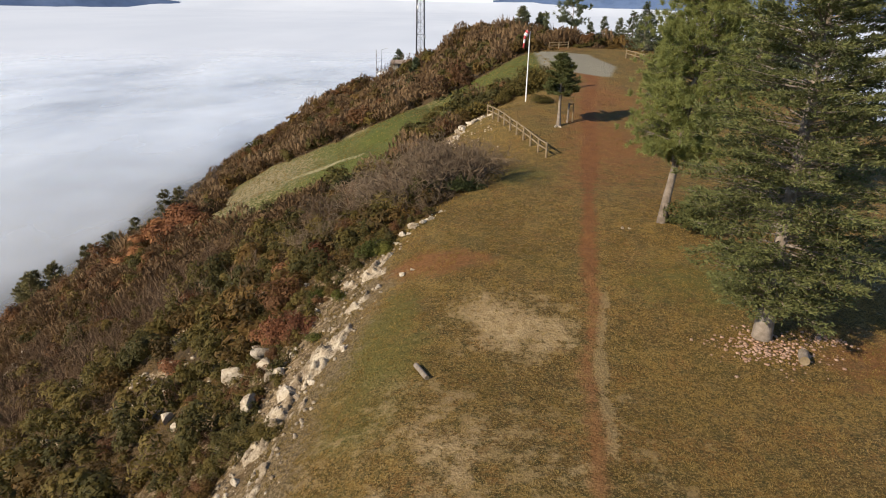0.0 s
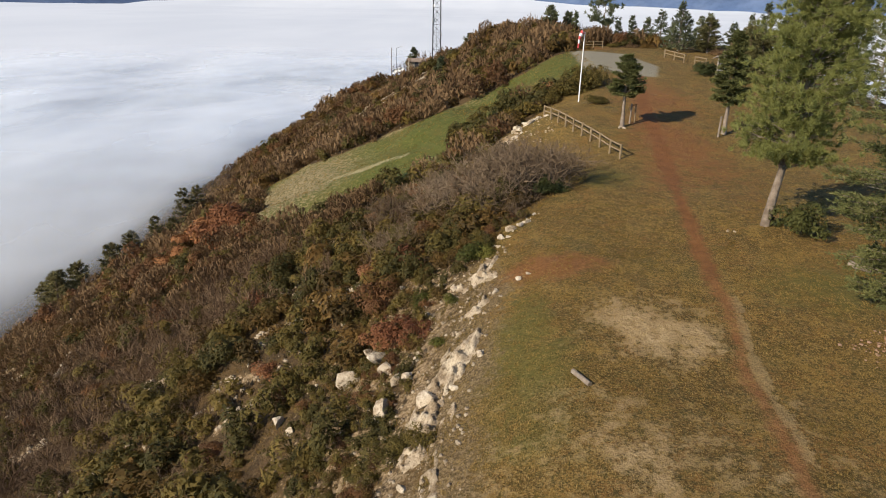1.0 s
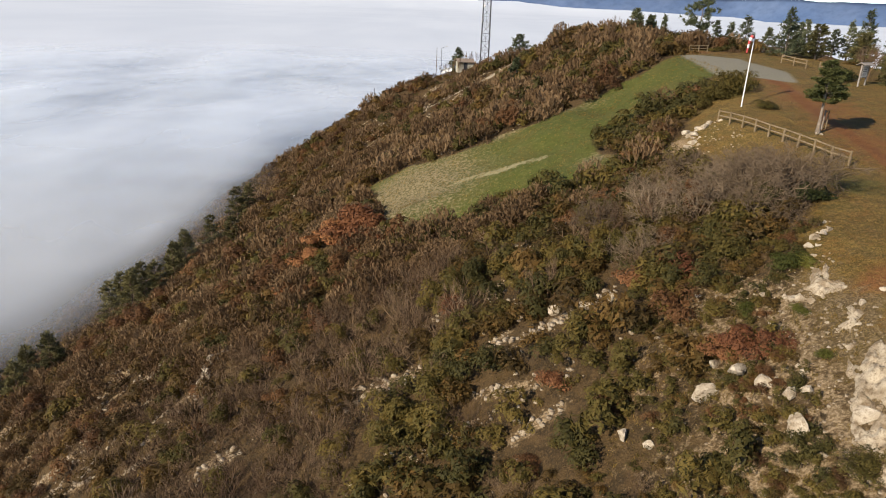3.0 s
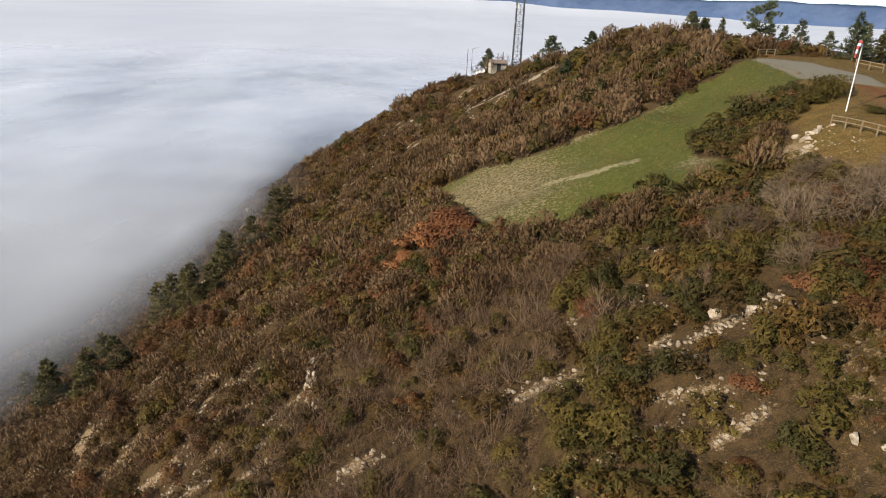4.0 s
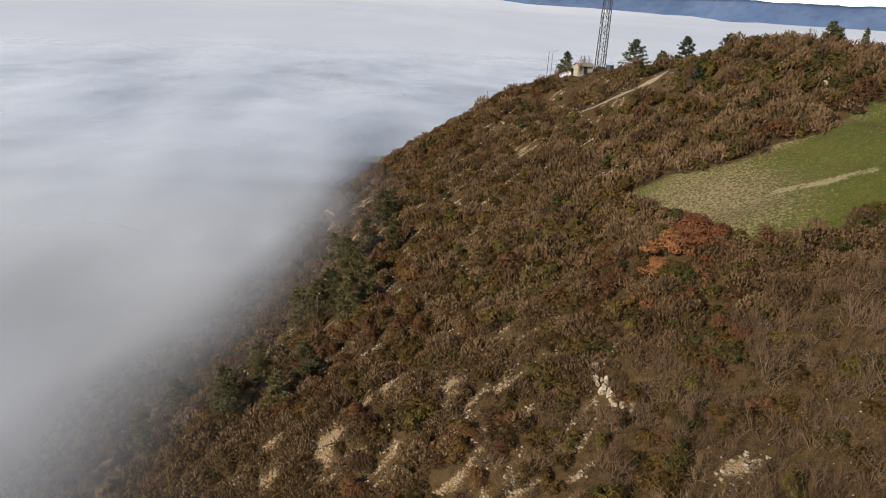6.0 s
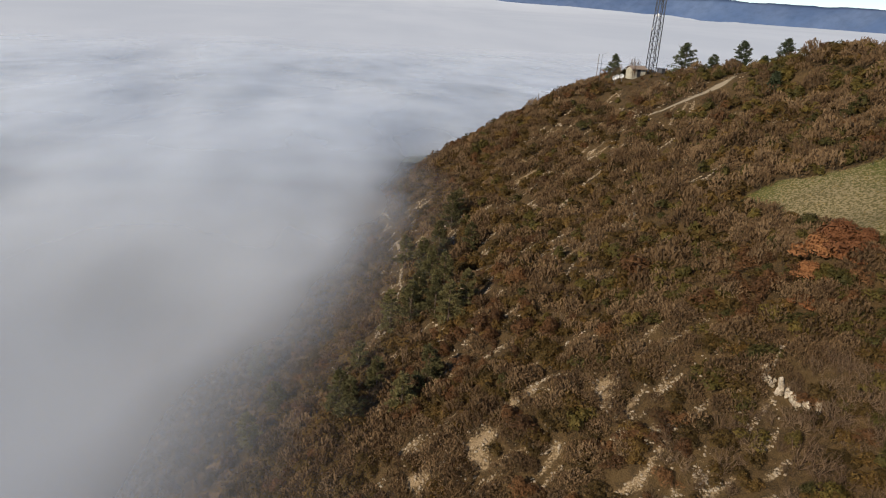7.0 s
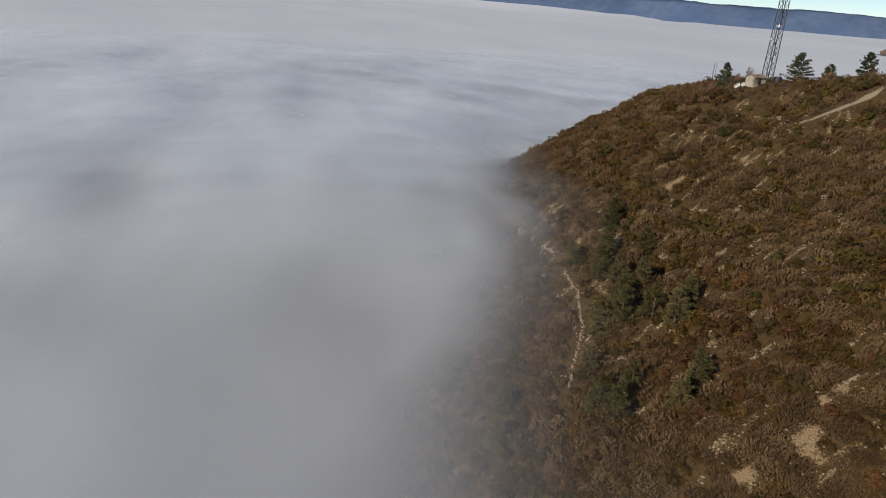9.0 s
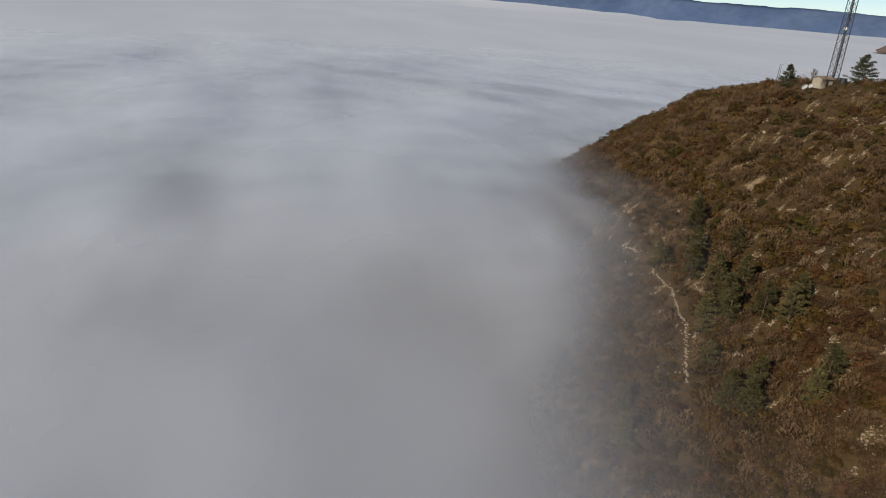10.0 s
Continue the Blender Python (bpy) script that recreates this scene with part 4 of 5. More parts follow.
# the large trees beside the track
tree("cedar_tree", "large dark green cedar with level boughs standing in stones", "tree", 10.1, 20.3, 501,
     lambda g: cedar_crown(g, 18.5, 3.6, 1.35, 42, 15, 0.112, 9, 0.55, 0.30, 0.10, 0.58), 17.2, 0.24, M["palebark"], M["cedar"], M["palebark"])
tree("pine_tree", "light green pine with a bare leaning trunk beside the track", "tree", 9.3, 30.2, 502,
     lambda g: pine_crown(g, (0.11, 0.0), ((3.3, 4.2, 5.4, 8.0, 10.5, 12.4, 13.4), (1.5, 2.6, 2.5, 2.35, 1.9, 1.1, 0.2)), 350, 10, 40, 0.25, 0.030), 12.6, 0.20, M["bark"], M["pine"], M["palebark"], lean=(0.105, 0.0))
tree("young_cedar_tree", "young dark green cedar with a pale bare stem on the lawn", "tree", 7.0, 50.6, 503,
     lambda g: cedar_crown(g, 5.2, 1.38, 2.35, 26, 13, 0.155, 7, 0.66, 0.17, 0.02, 0.85), 5.0, 0.15, M["palebark"], M["cedar"])
tree("young_cedar_tree", "tall young cedar with a pale stem beside a stake", "tree", 14.2, 49.2, 504,
     lambda g: cedar_crown(g, 7.2, 1.50, 2.3, 26, 13, 0.165, 7, 0.70, 0.19, 0.02, 0.85), 7.0, 0.16, M["palebark"], M["cedar"])
for i, (x, y, h, r) in enumerate([(27.8, 64.5, 9.0, 3.0), (31.5, 60.5, 10.0, 3.2), (31.0, 74.0, 8.0, 2.6), (34.5, 70.0, 8.5, 2.8), (12.0, 108.0, 4.2, 0.9), (19.6, 112.0, 3.8, 0.9), (21.7, 112.0, 4.3, 1.2), (24.4, 113.0, 4.1, 1.3), (26.1, 111.0, 4.8, 1.8),
                                  (24.8, 100.0, 3.2, 1.2), (22.9, 90.6, 6.0, 2.0), (24.0, 92.2, 4.4, 1.7), (27.6, 97.0, 4.1, 1.3), (34.1, 96.0, 5.0, 1.4), (33.8, 91.5, 4.4, 1.3), (35.6, 95.0, 7.2, 1.9), (37.0, 91.0, 5.8, 1.3), (34.4, 84.0, 4.6, 1.5), (31.4, 95.0, 3.6, 1.3), (29.4, 99.0, 4.2, 1.4), (39.5, 90.0, 6.4, 1.8), (42.5, 93.0, 7.6, 2.2)]):
    tree("fir_tree", "dark green conifer with a pointed leader behind the lawn", "tree", x, y, 520 + i, lambda g: cedar_crown(g, h * 1.02, r * 1.25, 0.4, 9, 7, 0.30, 6, 1.12, 0.38, 0.02, 0.85), h * 0.98, 0.11, M["bark"], M["fir"], group="conifers along the back of the lawn")
for i, (x, y, h, r) in enumerate([(24.9, 69.8, 4.6, 2.2), (26.4, 72.0, 4.2, 1.9), (26.2, 89.3, 4.2, 1.7), (30.2, 86.0, 3.8, 1.6)]):
    tree("olive_pine_tree", "bushy olive-green young pine behind the notice board", "tree", x, y, 545 + i, lambda g: cedar_crown(g, h, r * 1.15, 0.35, 14, 9, 0.25, 7, 0.62, 0.30, 0.02, 0.8), h * 0.95, 0.10, M["bark"], M["olive"], group="olive pines at the back of the lawn")
for i, (x, y, h, r) in enumerate([(-3.4, 173.5, 8.0, 3.7), (1.8, 168, 5.6, 1.9), (2.8, 156.4, 8.6, 3.0), (6.0, 152, 5.2, 1.6), (9.6, 150, 9.0, 3.2), (-18.6, 184, 7.0, 2.1), (8.6, 112, 4.6, 1.5), (12.0, 115, 4.6, 1.2), (-9.0, 121, 4.2, 1.2)]):
    tree("small_fir_tree", "small dark conifer on the far knoll", "tree", x, y, 560 + i, lambda g: cedar_crown(g, h, r * 1.30, 0.3, 13, 8, 0.42, 6, 0.85, 0.44, 0.04, 0.85), h * 0.98, 0.10, M["bark"], M["fir"], group="small conifers on the knoll")
tree("umbrella_pine_tree", "pine with a bare stem and open rounded crown", "tree", 14.6, 101, 505,
     lambda g: pine_crown(g, (0.09, 0.0), ((3.0, 3.8, 5.0, 6.2, 6.9), (1.2, 2.4, 2.5, 1.7, 0.4)), 34, 7, 26, 0.46, 0.075), 6.2, 0.16, M["bark"], M["fir"], lean=(0.085, 0.0))
FOG_PINES = [(-74.6, 108.9, 8.5), (-73.2, 125.5, 8.0), (-66.3, 138.8, 8.5), (-64.6, 142.0, 7.0), (-87.5, 84.9, 7.5), (-85.0, 96.0, 6.0), (-76.4, 104.8, 8.5), (-70.6, 96.7, 8.0), (-79.8, 107.0, 8.0), (-72.5, 101.0, 7.5), (-67.5, 99.0, 6.5), (-76.5, 133.8, 7.5),
             (-69.5, 131.0, 8.0), (-72.0, 118.0, 8.0), (-85.7, 82.0, 7.0), (-82.0, 86.0, 6.0), (-74.8, 80.5, 6.5), (-78.5, 78.0, 6.0), (-105.7, 118.0, 7.5), (-102.0, 89.0, 6.5), (-63.5, 126.0, 6.0), (-99.0, 97.0, 6.0), (-70.0, 112.0, 7.5)]
for i, (x, y, h) in enumerate(FOG_PINES):
    tree("slope_pine_tree", "dark green pine on the slope at the edge of the fog", "tree", x, y, 600 + i,
         lambda g: cedar_crown(g, h, h * 0.36, 0.10 * h, 11, 7, 0.42, 5, 0.72, 0.55, 0.05, 0.75), h * 0.9, 0.14, M["darkwood"], M["darkpine"], group="pines at the edge of the fog")



# ---- single shrubs that stand out ----
def single(name, label, x, y, mesh, s, tall=1.0, category="shrub", turn=0.0, group=""):
    ob = new(name, mesh)
    ob.matrix_world = Matrix.Translation((x, y, z_at(x, y) - 0.08)) @ Matrix.Rotation(turn, 4, "Z") @ Matrix.Diagonal((s, s, s * tall, 1))
    return tagged(ob, label, category, group)


big_stems, big_twigs = [], []
for j in range(4):
    v = twiggy(np.random.default_rng(700 + j), 15, 6, 0.95, 0.98, 0.022, 3, 0.60)
    big_stems.append(tri_mesh("stem_cluster", v[:180], M["greytwig"]))
    big_twigs.append(tri_mesh("twig_crown", v[180:], M["greytwig"]))
for i, (x, y, s) in enumerate([(-0.6, 37.6, 3.0), (-2.6, 39.2, 3.1), (-1.2, 40.6, 2.8), (-4.6, 40.5, 2.7), (-3.2, 36.6, 2.2), (0.2, 42.5, 2.2), (-6.4, 42.8, 2.5), (-1.6, 44.4, 2.2), (-8.4, 38.0, 2.0), (-5.4, 46.5, 2.2), (-3.0, 48.8, 1.9), (-9.5, 45.0, 2.2)]):
    at = Matrix.Translation((x, y, z_at(x, y) - 0.08)) @ Matrix.Rotation(i * 1.1, 4, "Z") @ Matrix.Diagonal((s * 1.22, s * 1.22, s * 1.16, 1))
    root = thing("large_bare_shrub", "large leafless grey shrub casting shade on the grass", "shrub", "large bare shrubs at the rim", at=at)
    part("stem_cluster", big_stems[i % 4], M["greytwig"], root)
    part("twig_crown", big_twigs[i % 4], M["greytwig"], root)
red_mesh = tri_mesh("red_leaved_shrub", np.concatenate([leafy(np.random.default_rng(710), 1500, 0.085, 0.9, 0.75, 12)]), M["red"])
for i, (x, y, s) in enumerate([(-7.6, 26.0, 1.15), (-8.6, 26.6, 1.0), (-6.8, 25.3, 0.8)]):
    single("red_leaved_shrub", "low shrub with rust-red leaves above the rocks", x, y, red_mesh, s * 1.25, 1.0, turn=i * 2.0, group="red-leaved shrubs")
rusty = tri_mesh("rusty_oak_shrub", leafy(np.random.default_rng(711), 1700, 0.10, 0.95, 1.2, 12), M["red"])
for i, (x, y, s) in enumerate([(-7.6, 34.2, 1.7), (-9.4, 35.4, 1.5), (-20.2, 44.5, 1.3), (-31, 52, 1.4), (-15, 30, 1.0)]):
    single("rusty_oak_shrub", "scrub oak keeping its withered reddish leaves", x, y, rusty, s, 0.85, turn=i * 1.7, group="reddish scrub oaks")
orange_mesh = tri_mesh("orange_oak", leafy(np.random.default_rng(712), 2000, 0.12, 0.95, 1.1, 14), M["orange"])
for i, (x, y, s) in enumerate([(-30.0, 66.5, 2.8), (-32.4, 66.4, 2.4), (-28.4, 65.0, 2.0), (-34.6, 64.0, 1.6), (-31.0, 64.4, 1.6), (-36.5, 61.0, 1.2)]):
    single("orange_oak_shrub", "scrub oak with bright orange-brown leaves beside the field", x, y, orange_mesh, s, 1.0, turn=i * 1.9, group="orange oaks beside the field")
green_meshes = [tri_mesh("juniper_shrub", leafy(np.random.default_rng(720 + j), 2200, 0.085, 0.85, 1.2, 12), M["juniper"]) for j in range(3)]
JUNIPERS = [(10.5, 29.2, 1.45, 1.15), (-7.2, 18.4, 1.1, 0.7), (-6.2, 18.0, 0.9, 0.7), (6.6, 66.5, 2.4, 1.1), (5.0, 66.2, 2.0, 1.0), (7.9, 68.2, 2.1, 1.05), (3.4, 65.6, 1.6, 0.9), (6.1, 58.2, 1.2, 0.7), (6.9, 58.6, 0.9, 0.7),
            (20.0, 71.6, 1.5, 1.0), (21.2, 72.6, 1.2, 1.0), (-11.0, 57.4, 1.7, 0.9), (-8.6, 57.0, 1.5, 0.9), (-15.5, 57.8, 1.6, 0.9), (-19.5, 57.6, 1.5, 0.9), (-22.8, 59.2, 1.3, 1.0), (-20.9, 60.2, 0.8, 0.9), (0.0, 37.2, 1.3, 0.9), (-1.8, 38.0, 1.6, 0.9), (-3.6, 38.6, 1.5, 0.9), (-0.6, 40.8, 1.4, 1.0), (-5.6, 37.8, 1.2, 0.9)]
box_meshes = [tri_mesh("box_shrub", leafy(np.random.default_rng(725 + j), 2200, 0.075, 0.85, 1.2, 12), M["box"]) for j in range(2)]
for i, (x, y, s, tall) in enumerate(JUNIPERS):
    if (x < 0 and y < 32) or (0 < x < 9 and y > 56):
        single("box_shrub", "olive green box shrub growing among the rocks" if y < 32 else "dark olive box shrub beside the windsock", x, y, box_meshes[i % 2], s, tall, turn=i * 1.3, group="olive box shrubs")
        continue
    single("juniper_shrub", "dense dark green juniper shrub", x, y, green_meshes[i % 3], s, tall, turn=i * 1.3, group="green juniper shrubs")
green_box = tri_mesh("box_shrub", leafy(np.random.default_rng(729), 2600, 0.070, 0.85, 1.1, 12), M["greenbox"])
for i, (x, y, s) in enumerate([(-4.5, 30.3, 1.15), (-4.0, 29.8, 0.75), (-6.8, 28.4, 0.6), (-5.4, 26.6, 0.55), (-5.9, 23.6, 0.5)]):
    single("box_shrub", "fresh green box shrub growing among the rim rocks", x, y, green_box, s, 1.0, turn=i * 1.4, group="green box at the rim")
brown_row = [tri_mesh("broom_shrub", leafy(np.random.default_rng(730 + j), 2400, 0.078, 0.85, 1.05, 11), M[("heath", "box", "haze")[j]]) for j in range(3)]
for i in range(26):
    k = i / 25
    single("broom_shrub", "brown broom shrub in a row beside the field", -4.0 + 11.0 * k + random.uniform(-0.7, 0.7), 63.0 + 6.0 * k + random.uniform(-1.2, 1.2), brown_row[i % 3], random.uniform(1.0, 1.7), 0.9, turn=i * 0.9, group="broom beside the field")
for i, (x, y) in enumerate([(12.2, 95.6), (15.0, 95.0), (17.5, 94.2), (19.8, 93.6), (22.0, 92.2), (10.6, 94.6), (24.5, 62.0), (23.2, 60.6), (27.0, 88.0), (29.5, 86.0), (9.6, 97.5)]):
    single("broom_shrub", "brown broom shrub at the back of the lawn", x, y, brown_row[i % 3], random.uniform(0.7, 1.15), 0.8, turn=i * 0.9, group="broom at the back of the lawn")
snag = tri_mesh("bare_sapling", twiggy(np.random.default_rng(740), 3, 6, 0.50, 1.25, 0.030, 3, 0.45, 0.30), M["twig"])
for i, (x, y, s) in enumerate([(-38.4, 44.5, 2.6), (-41.5, 46.0, 2.0), (-9.8, 43.5, 2.6), (-14.0, 40.0, 2.2), (-47, 58, 2.2), (-58, 78, 2.4), (-78.0, 88.5, 3.4), (-30, 46, 2.4), (-24, 40, 2.2), (-18.5, 168.5, 3.0), (-14.5, 178.5, 3.4), (-21, 178, 3.0), (4.5, 112.5, 2.6), (6.0, 113.0, 2.8), (0.5, 113.0, 2.4), (-3.0, 114.0, 2.2), (8.4, 112.0, 2.6), (-6.5, 117.0, 2.3), (-11.0, 122.0, 2.4), (2.4, 112.2, 2.2), (12.5, 109.0, 2.4), (24.5, 63.5, 3.2), (23.4, 72.5, 2.6), (24.6, 75.0, 2.8), (29.8, 70.5, 3.2), (30.6, 68.0, 3.0), (26.0, 78.0, 2.6), (-19.6, 176.0, 3.0), (-16.0, 176.5, 3.2), (-22.5, 175.0, 2.6)]):
    single("bare_sapling", "leafless grey sapling with spreading branches", x, y, snag, s, 1.0, turn=i * 2.1, group="bare saplings")


# ---- rocks ----
def rock_mesh(name, seed, material, flat=0.7, rough=0.28):
    bm = bmesh.new()
    bmesh.ops.create_icosphere(bm, subdivisions=2, radius=1.0)
    for v in bm.verts:
        p = v.co.copy()
        q = Vector((round(p.x * 1.6) / 1.6, round(p.y * 1.6) / 1.6, round(p.z * 1.6) / 1.6))
        v.co = p.lerp(q, 0.25) * (1 + rough * noise.noise(p * 1.3 + Vector((seed * 7.1, 0, 0))) + 0.14 * noise.noise(p * 3.7 + Vector((0, seed * 3.3, 0))))
        v.co.z *= flat
    cut = random.Random(seed * 17 + 3)
    for _ in range(15):
        nrm = Vector((cut.gauss(0, 1), cut.gauss(0, 1), cut.gauss(0, 0.7))).normalized()
        far = cut.uniform(0.34, 0.72)
        for v in bm.verts:
            over = v.co.dot(nrm) - far
            if over > 0:
                v.co -= nrm * over
    for v in bm.verts:
        v.co *= 1 + 0.16 * noise.noise(v.co * 3.1 + Vector((seed, 5, 0))) + 0.10 * noise.noise(v.co * 7.3 + Vector((0, seed, 3)))
    me = bpy.data.meshes.new(name)
    bm.to_mesh(me)
    bm.free()
    me.materials.append(material)
    return me


boulders = [rock_mesh("boulder", j, M["stone"], 0.75) for j in range(6)]


def rock(name, label, mesh, x, y, s, up=0.15, stretch=(1, 1, 1), turn=0.0, tip=0.0, group=""):
    ob = new(name, mesh)
    ob.matrix_world = Matrix.Translation((x, y, z_at(x, y) + s * up)) @ Matrix.Rotation(turn, 4, "Z") @ Matrix.Rotation(tip, 4, "Y") @ Matrix.Diagonal((s * stretch[0], s * stretch[1], s * stretch[2], 1))
    return tagged(ob, label, "rock", group)


for i, (x, y, s) in enumerate(BIG_STONES):
    rock("boulder", "pale limestone boulder lying on the stony slope", boulders[i % 6], x, y, s, 0.25, (1.15, 0.8, 1.0), i * 1.3, 0.35, group="boulders below the rim")
rngr = random.Random(11)


def bedrock():
    """Craggy bedrock under the lip of the bank; only its higher ribs break through the soil."""
    us, ys = np.arange(-2.0, 2.1, 0.065), np.arange(12.5, 31.0, 0.085)
    u, y = np.meshgrid(us, ys)
    wave = 0.35 * smooth_noise(y, 0 * y, 2.4, 94)
    x = u + wave + rim_line(y)
    turn = y + 0.35 * u
    ribs = 1 - np.abs(smooth_noise(u * 2.1 + 20 + 0.3 * smooth_noise(u * 3, y * 2, 1.0, 90), turn * 0.62, 1.0, 93))
    blocks = smooth_noise(u * 4.8 + 0.4 * y, turn * 2.3, 1.0, 95)
    chips = smooth_noise(u * 11, turn * 6.5, 1.0, 96)
    cracks = np.clip(0.16 - np.abs(smooth_noise(u * 3.1 + 7, turn * 1.9, 1.0, 97)), 0, 1) + np.clip(0.13 - np.abs(smooth_noise(u * 6.3 - turn, turn * 2.7, 1.0, 98)), 0, 1)
    there = np.clip(1.35 - np.abs(u - 0.25) / 1.35, 0, 1) * np.clip(0.95 + 0.55 * smooth_noise(u, y, 1.1, 88), 0.2, 1.15) * np.clip((y - 12.6) / 2, 0, 1) * np.clip((30.2 - y) / 1.5, 0, 1)
    up = 0.52 * ribs**2 + 0.30 * blocks + 0.22 * chips + 0.20 * smooth_noise(x, y, 2.2, 99)
    up = 0.4 * up + 0.6 * np.floor(up * 8) / 8 - 1.0 * cracks
    z = height(x, y) - 0.34 + 0.50 * up * there + (0.285 + 0.15 * smooth_noise(u, y, 1.6, 89) + 0.05 * smooth_noise(u, y, 0.35, 87)) * there
    n, m = len(us), len(ys)
    idx = np.arange(n * m).reshape(m, n)
    quads = np.stack([idx[:-1, :-1], idx[:-1, 1:], idx[1:, 1:], idx[1:, :-1]], -1).reshape(-1, 4)
    ob = new("rim_outcrop", mesh_of("rim_outcrop", np.stack([x, y, z], -1).reshape(-1, 3), quads, np.full(len(quads), 4), M["crag"]))
    return tagged(ob, "craggy cream limestone bedrock breaking through the grassy bank", "rock", kind="stuff")


bedrock()
for i in range(34):
    y = rngr.uniform(14.5, 29.5)
    x = float(rim_line(y)) + rngr.choice([-1.6, -1.0, -0.5, 0.6, 1.2]) + rngr.gauss(0, 0.2)
    rock("rim_rock", "loose cream limestone block on the bank", boulders[i % 6], x, y, rngr.choice([0.08, 0.11, 0.16, 0.24]), 0.05, (1.0, rngr.uniform(1.0, 1.5), 0.9), rngr.uniform(0, 6), rngr.uniform(-0.3, 0.3), group="limestone blocks on the bank")
for i in range(24):
    k = rngr.random()
    rock("bank_rock", "pale limestone block in the earth bank below the fence", boulders[i % 6], -2.6 + 4.0 * k + rngr.gauss(0, 0.35), 53.6 + 3.6 * k + rngr.gauss(0, 0.7), rngr.choice([0.15, 0.25, 0.4, 0.6]), 0.0, (1.3, 0.9, 0.8), rngr.uniform(0, 6), 0.0, group="rocks below the fence")
for i in range(16):
    # scattered stones where the grass ends
    y = rngr.uniform(30.0, 33.5)
    rock("edge_stone", "small cream stone at the edge of the grass", boulders[i % 6], float(np.interp(y, [30, 33.5], [-3.4, -1.2])) + rngr.gauss(0, 0.3), y, rngr.choice([0.08, 0.12, 0.2]), 0.0, (1.0, 1.3, 0.9), rngr.uniform(0, 6), 0.0, group="stones at the edge of the grass")
for i in range(34):
    k = i / 33
    x = -42.9 + 0.8 * k + rngr.uniform(-0.35, 0.35)
    y = 56.0 - 7.0 * k
    if k > 0.8:
        x += (k - 0.8) * 6
    rock("outcrop_rock", "white limestone rib standing out of the scrub", boulders[i % 6], x, y, rngr.uniform(0.25, 0.55), 0.8, (0.8, 1.0, 1.6), rngr.uniform(0, 6), rngr.uniform(-0.2, 0.2), group="limestone rib on the slope")
for i in range(6):
    rock("outcrop_rock", "white limestone rib standing out of the scrub", boulders[i % 6], -41.9 + 0.3 * i, 55.6 + 0.3 * i, rngr.uniform(0.3, 0.5), 0.8, (1.4, 0.7, 1.1), rngr.uniform(0, 6), 0.1, group="limestone rib on the slope")
for i, (x, y, s) in enumerate([(-2.6, 31.7, 0.35), (-2.1, 31.9, 0.3), (-1.7, 32.1, 0.25), (-3.1, 31.2, 0.3), (-2.6, 26.0, 0.22), (-2.2, 26.2, 0.16), (7.4, 29.6, 0.14), (7.7, 29.5, 0.1), (6.75, 50.2, 0.22), (7.1, 50.1, 0.18), (0.6, 97.7, 0.9), (1.6, 98.2, 0.6), (-0.8, 95, 0.6), (-28, 159, 0.9), (-38, 161.7, 0.8)]):
    rock("loose_rock", "pale loose stone on the ground", boulders[i % 6], x, y, s, 0.2, (1.2, 0.9, 0.8), i * 1.7, group="loose stones")
rngs = np.random.default_rng(21)


def scree(name, label, places, sizes, material, seed):
    """Many small stones, one mesh: rough eight-cornered lumps."""
    cube = np.array([(a, b, c) for a in (-1, 1) for b in (-1, 1) for c in (-1, 1)], float)
    faces = np.array([(0, 1, 3, 2), (4, 6, 7, 5), (0, 4, 5, 1), (2, 3, 7, 6), (0, 2, 6, 4), (1, 5, 7, 3)])
    g = np.random.default_rng(seed)
    n = len(places)
    v = cube[None] * g.uniform(0.55, 1.0, (n, 8, 3)) * (np.asarray(sizes)[:, None, None] * [1, 0.8, 0.55])
    a = g.uniform(0, 6.28, n)
    c, s = np.cos(a)[:, None], np.sin(a)[:, None]
    v = np.stack([v[:, :, 0] * c - v[:, :, 1] * s, v[:, :, 0] * s + v[:, :, 1] * c, v[:, :, 2]], -1)
    z = height(places[:, 0], places[:, 1])
    v = v + np.stack([places[:, 0], places[:, 1], z + 0.2 * np.asarray(sizes)], -1)[:, None]
    q = (faces[None] + 8 * np.arange(n)[:, None, None]).reshape(-1, 4)
    ob = new(name, mesh_of(name, v.reshape(-1, 3), q, np.full(len(q), 4), material))
    return tagged(ob, label, "stones", kind="stuff")


n = 700
py = rngs.uniform(12, 30, n)
px = np.minimum(rim_line(py) + rngs.normal(-0.5, 1.6, n), rim_line(py) + rngs.normal(1.2, 0.3, n))
scree("bank_scree", "broken cream limestone strewn over the bank", np.stack([px, py], -1), rngs.choice([0.018, 0.025, 0.04, 0.08], n), M["rubble"], 31)
p = np.stack([rngs.uniform(-95, 0, 16000), rngs.uniform(18, 178, 16000)], -1)
th = smooth_noise(p[:, 0], p[:, 1], 5.0, 71) + 0.6 * smooth_noise(p[:, 0], p[:, 1], 14.0, 72)
ok = (th > 0.45) & (lawn(p[:, 0], p[:, 1]) < -1) & (inside(p[:, 0], p[:, 1], FIELD) < -0.5)
p = p[ok]
ps = np.concatenate([np.stack([a[0] + (b[0] - a[0]) * (k := rngs.random(16)) + rngs.normal(0, 0.24, 16), a[1] + (b[1] - a[1]) * k + rngs.normal(0, 0.24, 16)], -1) for line in STREAKS for a, b in zip(line, line[1:])])
p = np.concatenate([p, ps])
scree("slope_scree", "pale stones lying between the shrubs of the slope", p, rngs.choice([0.04, 0.06, 0.10, 0.17], len(p)), M["rubble"], 32)
